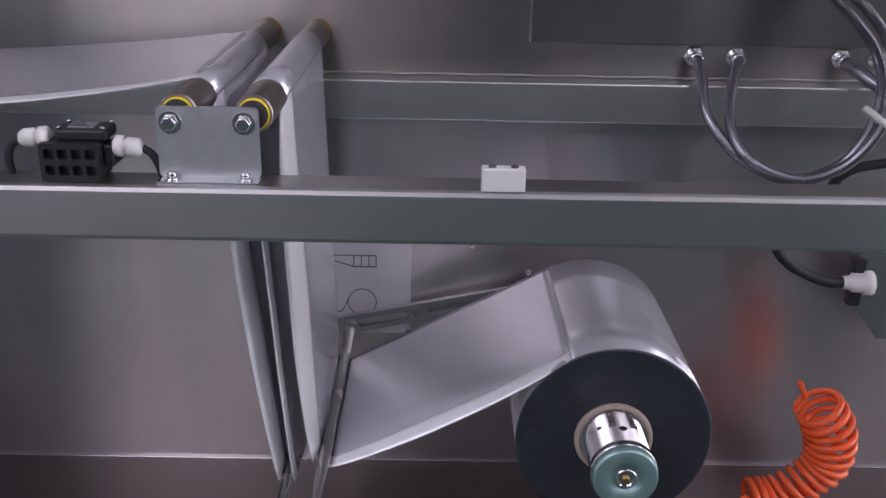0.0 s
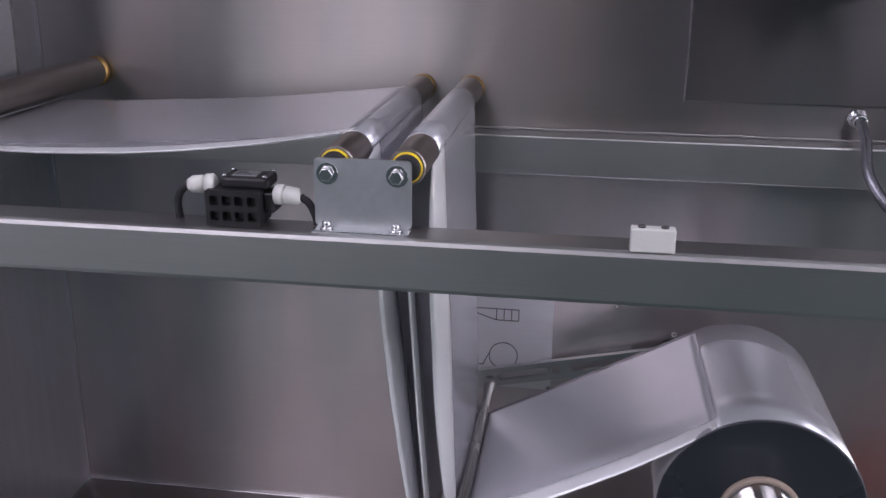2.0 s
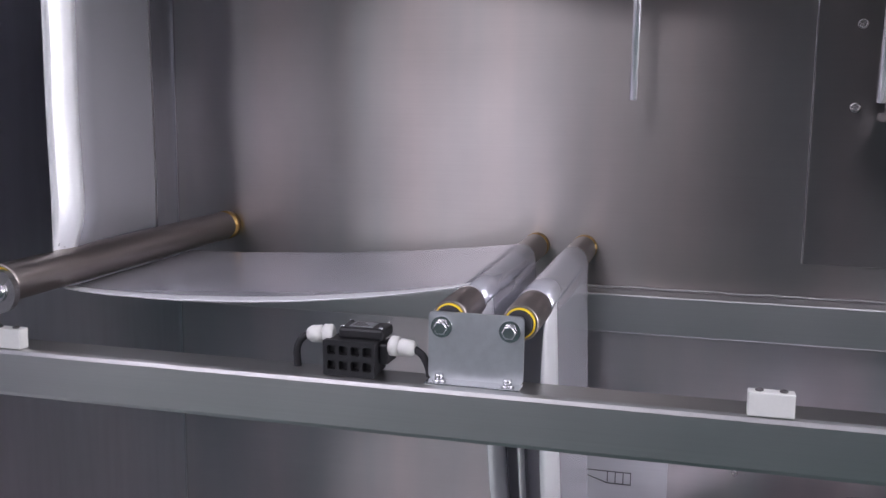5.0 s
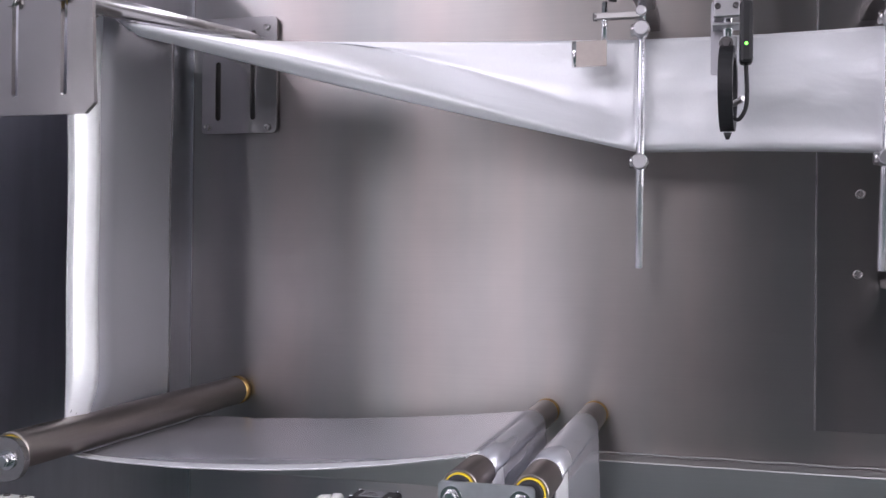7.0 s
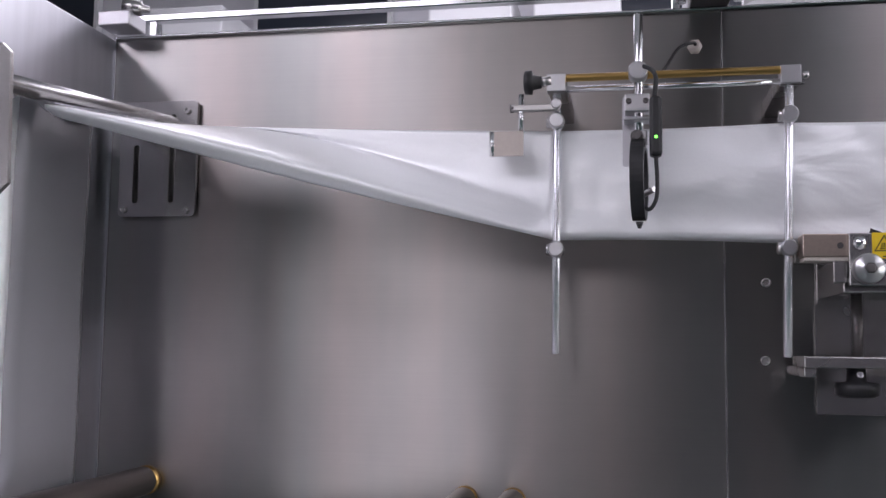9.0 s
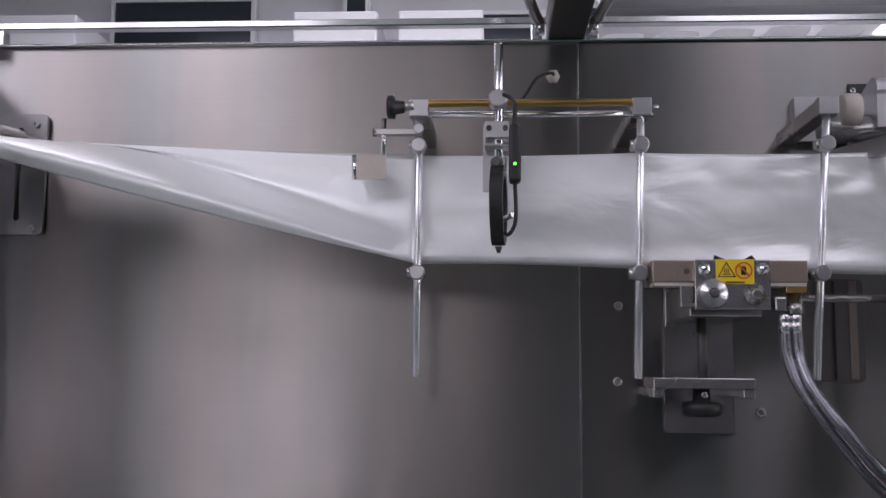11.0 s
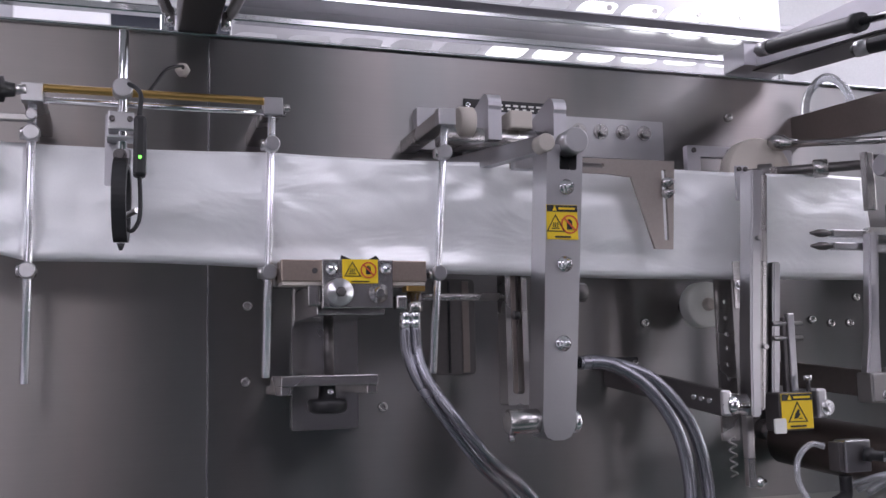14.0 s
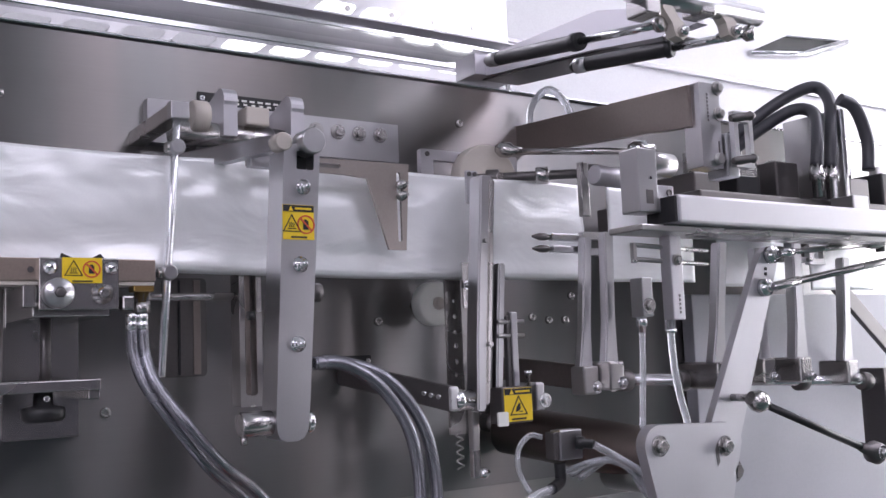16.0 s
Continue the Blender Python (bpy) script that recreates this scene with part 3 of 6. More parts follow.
part("block", box(B(), 0.068, 0.134, 1.412, 1.436, 0.853, 0.889, 0.002), WHITE_PLASTIC, t)
for bx in (0.084, 0.118):
    part("screw", capscrew(B(), (bx, 1.424, 0.889), (0, 0, 1), 0.006, 0.003), DARK_STEEL, t)
t2 = copy_thing(t, shift(t, -1.30, 0, 0))

t = thing("junction_box", (-0.55, 1.46, 0.853), "small black plastic sensor box with white cable glands", "sensor box")
holes = [rounded(-0.589 + 0.0205 * k, -0.574 + 0.0205 * k, z, z + 0.015, 0.003, 3) for k in range(4) for z in (0.864, 0.889)]
part("face", plate(B(), rounded(-0.596, -0.507, 0.854, 0.913, 0.003), holes, front(1.424), 0.012), BLACK, t, "black louvred front with two rows of holes")
body = part("body", box(B(), -0.594, -0.509, 1.4365, 1.492, 0.854, 0.911, 0.004), BLACK, t)
lid = part("lid", box(B(), -0.578, -0.500, 1.446, 1.502, 0.911, 0.930, 0.005), BLACK, t)
part("label_plate", box(B(), -0.562, -0.522, 1.458, 1.490, 0.930, 0.9312), GALV, lid, "grey printed plate")
for k in range(3):
    part("print_bar", box(B(), -0.558, -0.530 - 0.006 * k, 1.462 + 0.009 * k, 1.465 + 0.009 * k, 0.9312, 0.9318), DARK_STEEL, lid)
for bx, by in ((-0.572, 1.452), (-0.506, 1.452), (-0.572, 1.496), (-0.506, 1.496)):
    part("screw", capscrew(B(), (bx, by, 0.930), (0, 0, 1), 0.004, 0.003), BRIGHT, lid)
part("flange", box(B(), -0.508, -0.492, 1.448, 1.495, 0.872, 0.906, 0.003), BLACK, t)
for sx, x, z in ((-1, -0.590, 0.914), (1, -0.494, 0.902)):
    g = part("cable_gland", lathe(B(), (x, 1.462, z), (x + sx * 0.046, 1.458, z - 0.002), [(0, 0.011), (0.08, 0.0165), (0.35, 0.0165), (0.36, 0.012), (0.45, 0.012), (0.46, 0.015), (0.85, 0.014), (1, 0.009)], 14), WHITE_PLASTIC, t, "white cable gland")
    part("cable", sweep(B(), [(x + sx * 0.044, 1.458, z - 0.002), (x + sx * 0.058, 1.458, z - 0.012), (x + sx * 0.067, 1.46, z - 0.032), (x + sx * 0.068, 1.466, 0.853)], 0.0062, 12), RUBBER, t)

# ---- engraved diagram plate on the lower panel ----
t = thing("diagram_plate", (-0.16, 2.297, 0.19), "pale metal plate engraved with a film threading diagram", "plate")
part("plate", box(B(), -0.272, -0.061, 2.294, 2.2985, 0.188, 0.455, 0.001), PLAQUE, t)


def line(bm, a, b, w=0.0011):
    a, b = Vector((a[0], 2.2935, a[1])), Vector((b[0], 2.2935, b[1]))
    d = (b - a).normalized()
    s = Vector((-d.z, 0, d.x)) * w
    vs = [bm.verts.new(p + q) for q in (Vector((0, -0.0005, 0)), Vector((0, 0.0008, 0))) for p in (a - s, b - s, b + s, a + s)]
    for q in ((0, 1, 2, 3), (7, 6, 5, 4), (0, 4, 5, 1), (1, 5, 6, 2), (2, 6, 7, 3), (3, 7, 4, 0)):
        bm.faces.new([vs[i] for i in q])
    return bm


bm = B()
for k in range(32):
    a, b = 2 * math.pi * k / 32, 2 * math.pi * (k + 1) / 32
    line(bm, (-0.184 + 0.036 * math.cos(a), 0.275 + 0.036 * math.sin(a)), (-0.184 + 0.036 * math.cos(b), 0.275 + 0.036 * math.sin(b)))
part("engraved_circle", bm, ENGRAVE, t)
bm = B()
for q in (((-0.262, 0.24), (-0.262, 0.345)), ((-0.254, 0.24), (-0.254, 0.345)), ((-0.262, 0.345), (-0.254, 0.345)), ((-0.25, 0.248), (-0.236, 0.248)), ((-0.236, 0.248), (-0.219, 0.283))):
    line(bm, *q)
part("engraved_film", bm, ENGRAVE, t)
bm = B()
for q in (((-0.27, 0.402), (-0.204, 0.402)), ((-0.27, 0.393), (-0.204, 0.372)), ((-0.204, 0.372), (-0.148, 0.372)), ((-0.204, 0.402), (-0.148, 0.402)), ((-0.204, 0.372), (-0.204, 0.402)), ((-0.185, 0.372), (-0.185, 0.402)), ((-0.166, 0.372), (-0.166, 0.402)), ((-0.148, 0.372), (-0.148, 0.402))):
    line(bm, *q)
part("engraved_former", bm, ENGRAVE, t)
part("screw", capscrew(B(), (-0.066, 2.296, 0.192), (0, -1, 0), 0.006, 0.005), DARK_STEEL, t)
for sx, sz in ((0.235, 0.362), (0.093, 0.43)):
    solo("panel_screw", capscrew(B(), (sx, 2.2995, sz), (0, -1, 0), 0.007, 0.006), STEEL, "small steel screw in the lower panel", "screw", "panel screws")

# ---- hoses and cables by the back panel ----
GX = (0.592, 0.689, 0.935, 1.02)
for gx in GX:
    t = thing("cable_gland", (gx, 2.298, 0.915), "nickel-plated cable gland in the back panel", "cable gland", "nickel cable glands")
    part("nut", lathe(B(), (gx, 2.298, 0.915), (gx, 2.272, 0.913), [(0, 0.024), (0.5, 0.024), (0.52, 0.020), (0.95, 0.020), (1, 0.015)], 6), BRIGHT, t)
    part("collar", cyl(B(), (gx, 2.272, 0.913), (gx, 2.255, 0.911), 0.0165, 20, 0.003), BRIGHT, t)
for k, pts in enumerate((
        [(0.596, 1.965, 1.402), (0.600, 1.965, 1.35), (0.620, 1.95, 1.285), (0.683, 1.935, 1.19), (0.762, 1.96, 1.10), (0.848, 2.03, 1.035), (0.908, 2.05, 0.972), (0.936, 2.05, 0.891), (0.920, 2.05, 0.795), (0.865, 2.05, 0.722), (0.775, 2.06, 0.690), (0.705, 2.08, 0.706), (0.643, 2.10, 0.748), (0.598, 2.15, 0.813), (0.596, 2.21, 0.880), (0.592, 2.26, 0.911)],
        [(0.618, 1.965, 1.402), (0.622, 1.963, 1.35), (0.638, 1.935, 1.285), (0.693, 1.905, 1.20), (0.772, 1.925, 1.115), (0.860, 1.99, 1.055), (0.918, 2.005, 0.988), (0.942, 2.005, 0.905), (0.925, 2.005, 0.815), (0.875, 2.01, 0.742), (0.80, 2.02, 0.703), (0.73, 2.04, 0.708), (0.668, 2.07, 0.742), (0.645, 2.13, 0.805), (0.664, 2.20, 0.87), (0.689, 2.26, 0.911)])):
    solo("steel_hose", sweep(B(), pts, 0.0120, 14), HOSE, "braided grey hose looping from the bottom sealer to a panel gland", "hose", "sealer hoses")
solo("coiled_cable", sweep(B(), [(0.935, 2.26, 0.911), (0.955, 2.22, 0.897), (0.99, 2.18, 0.872), (1.05, 2.15, 0.86), (1.15, 2.15, 0.88)], 0.0155, 14), HOSE, "thick grey-black cable bending away from a panel gland", "cable")
solo("cable_tie", lathe(B(), (0.922, 2.026, 0.828), (0.930, 2.026, 0.838), [(0, 0.036), (0, 0.039), (1, 0.039), (1, 0.036)], 20), WHITE_PLASTIC, "white nylon cable tie round the looped cables", "cable tie")

t = thing("proximity_sensor", (1.06, 2.295, 0.36), "white cable gland and black cable on a cut steel bracket", "sensor")
part("bracket", plate(B(), [(1.006, 0.47), (1.09, 0.47), (1.18, 0.43), (1.18, 0.24), (1.10, 0.24), (1.03, 0.33), (1.006, 0.36)], [], front(2.20), 0.012), STEEL, t)
part("stand", box(B(), 1.10, 1.16, 2.212, 2.297, 0.28, 0.40, 0.004), STEEL, t)
part("backing", box(B(), 1.0, 1.03, 2.17, 2.199, 0.34, 0.46, 0.003), BLACK, t)
part("gland", lathe(B(), (0.975, 2.165, 0.404), (1.045, 2.165, 0.404), [(0, 0.016), (0.3, 0.018), (0.32, 0.024), (0.7, 0.024), (0.72, 0.030), (1, 0.030)], 12), WHITE_PLASTIC, t, "white cable gland")
part("cable", sweep(B(), [(0.98, 2.165, 0.404), (0.935, 2.165, 0.406), (0.877, 2.16, 0.430), (0.83, 2.15, 0.46), (0.80, 2.15, 0.50), (0.79, 2.15, 0.58)], 0.0135, 12), RUBBER, t)
solo("upper_cable", sweep(B(), [(1.04, 2.10, 0.725), (0.986, 2.10, 0.717), (0.925, 2.10, 0.703), (0.887, 2.10, 0.67), (0.86, 2.10, 0.60), (0.82, 2.12, 0.54)], 0.011, 12), RUBBER, "black cable behind the front rail", "cable")

t = thing("coiled_air_hose", (0.9, 2.03, -0.2), "bright orange spiral air hose slumped before the back panel", "air hose")
axis_line = spline([(0.904, 2.030, 0.154), (0.946, 2.030, 0.079), (0.951, 2.030, -0.005), (0.908, 2.030, -0.061), (0.839, 2.030, -0.112), (0.769, 2.030, -0.130)], 30)
coil, turns = [], 16
for k, c in enumerate(axis_line):
    d = (axis_line[min(k + 1, len(axis_line) - 1)] - axis_line[max(k - 1, 0)]).normalized()
    side = Vector((d.z, 0, -d.x))
    a = 2 * math.pi * turns * k / len(axis_line)
    r = 0.050 + 0.006 * math.sin(k * 0.05)
    coil.append(c + side * r * math.cos(a) + Vector((0, 1, 0)) * r * math.sin(a))
part("spiral", sweep(B(), coil, 0.0088, 8, 2), ORANGE, t)
part("tail", sweep(B(), [(0.857, 2.030, 0.207), (0.874, 2.030, 0.164), coil[0]], 0.0072, 10), ORANGE, t)
part("outlet", sweep(B(), [coil[-1], coil[-1] + Vector((-0.05, -0.03, -0.02)), coil[-1] + Vector((-0.14, -0.06, -0.045))], 0.0072, 10), ORANGE, t)

# ---- former bracket plates and top rod ----
t = thing("former_bracket", (-1.2, 2.296, 1.64), "slotted steel plate screwed to the back panel holding the top rod", "bracket")
part("plate", plate(B(), rounded(-1.325, -1.110, 1.640, 1.945, 0.012), [rounded(-1.286, -1.270, 1.675, 1.83, 0.008), rounded(-1.185, -1.169, 1.675, 1.91, 0.008)], front(2.283), 0.012), STEEL, t)
for bx, bz in ((-1.309, 1.659), (-1.133, 1.655), (-1.138, 1.917), (-1.309, 1.92)):
    part("screw", capscrew(B(), (bx, 2.283, bz), (0, -1, 0), 0.009, 0.008), STEEL, t)
t = thing("former_front_plate", (-1.11, 1.41, 1.58), "slotted steel plate with cut corners carrying the rods' near ends", "bracket")
part("plate", plate(B(), [(-1.225, 1.562), (-1.045, 1.562), (-1.026, 1.58), (-1.034, 1.806), (-1.05, 1.822), (-1.225, 1.822), (-1.24, 1.806), (-1.24, 1.58)], [rounded(-1.094, -1.081, 1.594, 1.796, 0.006), rounded(-1.194, -1.181, 1.594, 1.796, 0.006)], front(1.395), 0.010), STEEL, t)
part("stay", box(B(), -1.38, -1.22, 1.395, 1.405, 1.60, 1.80, 0.002), STEEL, t)
for bx, bz in ((-1.0885, 1.765), (-1.1875, 1.76)):
    part("bolt", hexhead(B(), (bx, 1.395, bz), (0, -1, 0), 0.011, 0.014, False), STEEL, t)
for x0, z0, x1, z1 in ((-1.080, 1.763, -1.180, 1.886), (-1.185, 1.775, -1.275, 1.875)):
    rod = thing("top_rod", (x0, 1.41, z0), "polished steel rod turning the film", "rod", "top rods")
    part("rod", cyl(B(), (x0, 1.41, z0), (x1, 2.283, z1), 0.0185, 32, 0.002), STEEL, rod)
    part("brass_shim", cyl(B(), (x0, 1.405, z0 - 0.002), (x0, 1.412, z0 - 0.002), 0.012, 16), BRASS, rod)

# ---- wall screws ----
for sx, sz in ((0.302, 1.469), (0.298, 1.291), (0.628, 1.222), (1.659, 2.003), (1.36, 1.42), (1.53, 1.49), (1.9, 1.425), (2.06, 1.49), (1.965, 1.415), (2.03, 1.415), (0.735, 1.235)):
    r = 0.012 if sx != 0.735 else 0.004
    solo("panel_screw", capscrew(B(), (sx, 2.294, sz), (0, -1, 0), r, r * 0.8), STEEL, "dark steel socket screw in the access panel", "screw", "panel screws")

# ---- upright guide rods with arms ----


def guide_post(x, lean, label):
    t = thing("guide_rod", (x, WALL, 1.87), label, "guide rod", "web guide rods")
    part("arm", box(B(), x - 0.019, x + 0.019, 2.0, 2.297, 1.855, 1.889, 0.003), STEEL, t)
    part("end_block", box(B(), x - 0.0205, x + 0.0205, 1.972, 2.001, 1.853, 1.891, 0.002), ALU, t)
    part("rod", cyl(B(), (x, 1.995, 1.853), (x - lean, 1.995, 1.302), 0.0088, 24, 0.001), GROUND, t, "bright ground steel rod")
    for z in (1.792, 1.520):
        k = (1.853 - z) / 0.551
        cx = x - lean * k
        c = part("clamp", cyl(B(), (cx, 1.972, z), (cx, 2.006, z), 0.0165, 24, 0.003), ALU, t, "knurled clamp knob")
        part("collar", cyl(B(), (cx - 0.022, 1.995, z), (cx + 0.016, 1.995, z), 0.0125, 18, 0.002), STEEL, t)
    return t


guide_post(-0.154, 0.002, "bright steel guide rod hanging from a wall arm before the web")
guide_post(0.318, 0.014, "bright steel guide rod hanging from a wall arm beside the sealer")
guide_post(0.705, 0.040, "slightly leaning bright steel guide rod on a wall arm")

t = thing("adjusting_rail", (0.08, 1.97, 1.87), "threaded brass spindle over a steel rail between two guide arms", "rail")
bm = B()
lathe(bm, (-0.133, 1.967, 1.879), (0.297, 1.967, 1.879), [(k / 140, 0.0088 if k % 2 else 0.0076) for k in range(141)], 14)
part("spindle", bm, BRASS, t, "threaded brass spindle")
part("rail", cyl(B(), (-0.133, 1.985, 1.859), (0.345, 1.985, 1.859), 0.0072, 18), BRIGHT, t)
bm = B()
lathe(bm, (-0.222, 1.975, 1.874), (-0.185, 1.975, 1.874), [(0, 0.020), (0.06, 0.025), (0.45, 0.026), (0.5, 0.016), (1, 0.013)], 14)
part("knob", bm, BLACK, t, "black star knob")
part("knob_stem", cyl(B(), (-0.187, 1.975, 1.874), (-0.165, 1.975, 1.876), 0.010, 16), STEEL, t)
part("nut", cyl(B(), (0.340, 1.975, 1.868), (0.352, 1.975, 1.868), 0.009, 6), STEEL, t)

t = thing("web_finger", (-0.25, 1.985, 1.72), "small bent sheet-metal finger lying against the web", "bracket")
part("finger", plate(B(), rounded(-0.293, -0.223, 1.717, 1.770, 0.002), [], front(1.972), 0.004), ROLLER, t)
part("fold", cyl(B(), (-0.289, 1.978, 1.717), (-0.289, 1.978, 1.770), 0.007, 14), BRIGHT, t)
part("pin", cyl(B(), (-0.229, 1.980, 1.765), (-0.229, 1.980, 1.850), 0.006, 14), BRIGHT, t)
part("arm", box(B(), -0.250, -0.150, 1.972, 1.990, 1.813, 1.827, 0.002), STEEL, t)
part("stop_screw", cyl(B(), (-0.252, 1.98, 1.82), (-0.244, 1.98, 1.82), 0.009, 10), DARK_STEEL, t)
part("clamp", cyl(B(), (-0.154, 1.966, 1.826), (-0.154, 1.978, 1.826), 0.011, 18, 0.002), ALU, t)

# ---- mark sensor on its rod ----
t = thing("mark_sensor", (0.016, 1.95, 1.875), "black optical sensor head hanging from a steel rod", "sensor")
part("rod", cyl(B(), (0.016, 1.955, 1.735), (0.016, 1.955, 2.004), 0.0095, 20, 0.001), BRIGHT, t)
part("knob", cyl(B(), (0.015, 1.925, 1.879), (0.015, 1.967, 1.879), 0.020, 26, 0.003), ALU, t, "knurled clamp knob")
part("clamp_block", box(B(), -0.012, 0.038, 1.935, 1.975, 1.795, 1.833, 0.003), ALU, t)
part("clamp_plate", box(B(), -0.014, 0.042, 1.920, 1.968, 1.775, 1.781, 0.002), ALU, t)
part("backing_plate", plate(B(), rounded(-0.017, 0.012, 1.690, 1.835, 0.004), [], front(1.972), 0.006), ALU_MATT, t, "pale grey backing plate")
for sx in (-0.004, 0.030):
    part("screw", capscrew(B(), (sx, 1.935, 1.817), (0, -1, 0), 0.006, 0.006), DARK_STEEL, t)
part("pivot_block", box(B(), 0.000, 0.032, 1.88, 1.93, 1.715, 1.745, 0.003), ALU, t)
part("pivot_screw", hexhead(B(), (0.012, 1.88, 1.732), (0, -1, 0), 0.009, 0.010), DARK_STEEL, t)
bm = B()
oval = [(1.895 + 0.062 * math.cos(a) * (1 + 0.12 * math.sin(a)), 1.648 + 0.082 * math.sin(a)) for a in (2 * math.pi * k / 40 for k in range(40))]
inner = [(1.895 + 0.046 * math.cos(a), 1.648 + 0.060 * math.sin(a)) for a in (2 * math.pi * k / 32 for k in range(32))]
plate(bm, oval, [inner], lambda u, v, w: Vector((0.003 + w + 0.10 * (u - 1.895), u, v)), 0.026)
part("sensing_ring", bm, BLACK, t, "black plastic sensing ring")
part("tip", lathe(B(), (0.016, 1.886, 1.563), (0.016, 1.886, 1.550), [(0, 0.008), (1, 0.003)], 12), BLACK, t)
amp = part("amplifier", box(B(), 0.036, 0.060, 1.845, 1.88, 1.687, 1.805, 0.007), BLACK, t, "black sensor amplifier")
part("led", cyl(B(), (0.048, 1.8455, 1.723), (0.048, 1.843, 1.723), 0.003, 12), LED, amp, "small green light")
part("cable", sweep(B(), [(0.048, 1.86, 1.687), (0.05, 1.86, 1.64), (0.048, 1.86, 1.605), (0.036, 1.865, 1.585), (0.025, 1.87, 1.59)], 0.004, 8), RUBBER, t)
part("cable", sweep(B(), [(0.046, 1.86, 1.805), (0.049, 1.87, 1.845), (0.042, 1.9, 1.87), (0.025, 1.93, 1.888)], 0.0045, 8), RUBBER, t)
part("fibre", sweep(B(), [(0.020, 1.90, 1.617), (0.036, 1.88, 1.622), (0.044, 1.87, 1.625)], 0.006, 8), STEEL, t)
t = thing("panel_gland", (0.150, 2.298, 2.032), "pale cable gland with a thin black cable", "cable gland")
part("nut", lathe(B(), (0.150, 2.298, 2.032), (0.150, 2.272, 2.032), [(0, 0.017), (0.55, 0.017), (0.57, 0.011), (1, 0.009)], 6), CREAM, t)
part("cable", sweep(B(), [(0.150, 2.275, 2.032), (0.145, 2.25, 2.03), (0.11, 2.22, 2.01), (0.08, 2.15, 1.95), (0.06, 2.05, 1.90), (0.04, 1.97, 1.88)], 0.0035, 8), RUBBER, t)

# ---- warning labels ----


def warning_label(x0, x1, z0, z1, y, parent, header=True, twin=True):
    lab = part("warning_label", box(B(), x0, x1, y - 0.0016, y, z0, z1, 0.0005), YELLOW, parent, "yellow warning label")
    w, h = x1 - x0, z1 - z0
    zt = z1
    if header:
        part("header", box(B(), x0 + 0.001, x1 - 0.001, y - 0.003, y - 0.0016, z1 - h * 0.20, z1 - 0.001), BLACK, lab, "black header strip")
        part("sign", plate(B(), [(x0 + w * 0.18, z1 - h * 0.18), (x0 + w * 0.32, z1 - h * 0.18), (x0 + w * 0.25, z1 - h * 0.03)], [], front(y - 0.0042), 0.0012), YELLOW, lab)
        zt = z1 - h * 0.2
        part("print_bar", box(B(), x0 + w * 0.38, x1 - w * 0.1, y - 0.0042, y - 0.003, z1 - h * 0.14, z1 - h * 0.08), YELLOW, lab)
    hh = zt - z0
    cx = x0 + w * (0.28 if twin else 0.5)
    s = hh * (0.36 if twin else 0.42)
    cz = z0 + hh * 0.55
    tri = [(cx - s, cz - s * 0.75), (cx + s, cz - s * 0.75), (cx, cz + s)]
    inn = [(cx - s * 0.84, cz - s * 0.66), (cx + s * 0.84, cz - s * 0.66), (cx, cz + s * 0.83)]
    part("triangle", plate(B(), tri, [inn], front(y - 0.0030), 0.0014), BLACK, lab, "black warning triangle")
    if twin:
        for k in (-1, 0, 1):
            part("symbol", sweep(B(), [(cx + s * 0.22 * k + s * 0.05 * (-1) ** q, y - 0.0022, cz - s * 0.32 + s * 0.16 * q) for q in range(4)], s * 0.045, 6, 3), BLACK, lab)
        part("symbol", box(B(), cx - s * 0.42, cx + s * 0.42, y - 0.003, y - 0.0016, cz - s * 0.48, cz - s * 0.40), BLACK, lab)
    else:
        part("symbol", plate(B(), [(cx - s * 0.36, cz - s * 0.46), (cx - s * 0.05, cz - s * 0.42), (cx + s * 0.26, cz - s * 0.10), (cx + s * 0.14, cz + s * 0.02), (cx + s * 0.20, cz + s * 0.26), (cx + s * 0.06, cz + s * 0.34), (cx - s * 0.10, cz + s * 0.12), (cx - s * 0.24, cz - s * 0.02)], [], front(y - 0.0030), 0.0014), BLACK, lab, "black crushed-hand sign")
        part("symbol", box(B(), cx + s * 0.06, cx + s * 0.42, y - 0.003, y - 0.0016, cz - s * 0.48, cz - s * 0.40), BLACK, lab)
    if twin:
        dx = x0 + w * 0.73
        ring = [(dx + s * 0.95 * math.cos(a), cz + s * 0.95 * math.sin(a)) for a in (2 * math.pi * k / 24 for k in range(24))]
        rin = [(dx + s * 0.80 * math.cos(a), cz + s * 0.80 * math.sin(a)) for a in (2 * math.pi * k / 24 for k in range(24))]
        part("ring", plate(B(), ring, [rin], front(y - 0.0030), 0.0014), RED, lab, "red prohibition ring")
        part("symbol", box(B(), dx - s * 0.30, dx + s * 0.26, y - 0.003, y - 0.0016, cz - s * 0.50, cz + s * 0.05, s * 0.0), BLACK, lab, "black hand sign")
        for k in range(4):
            part("symbol", box(B(), dx - s * (0.30 - 0.15 * k), dx - s * (0.19 - 0.15 * k), y - 0.003, y - 0.0016, cz + s * 0.05, cz + s * (0.42, 0.52, 0.50, 0.38)[k]), BLACK, lab)
        part("symbol", plate(B(), [(dx - s * 0.62, cz + s * 0.50), (dx - s * 0.50, cz + s * 0.62), (dx + s * 0.62, cz - s * 0.50), (dx + s * 0.50, cz - s * 0.62)], [], front(y - 0.0042), 0.0012), RED, lab)
    part("print_bar", box(B(), x0 + w * 0.25, x1 - w * 0.25, y - 0.003, y - 0.0016, z0 + h * 0.05, z0 + h * 0.10), BLACK, lab)
    return lab


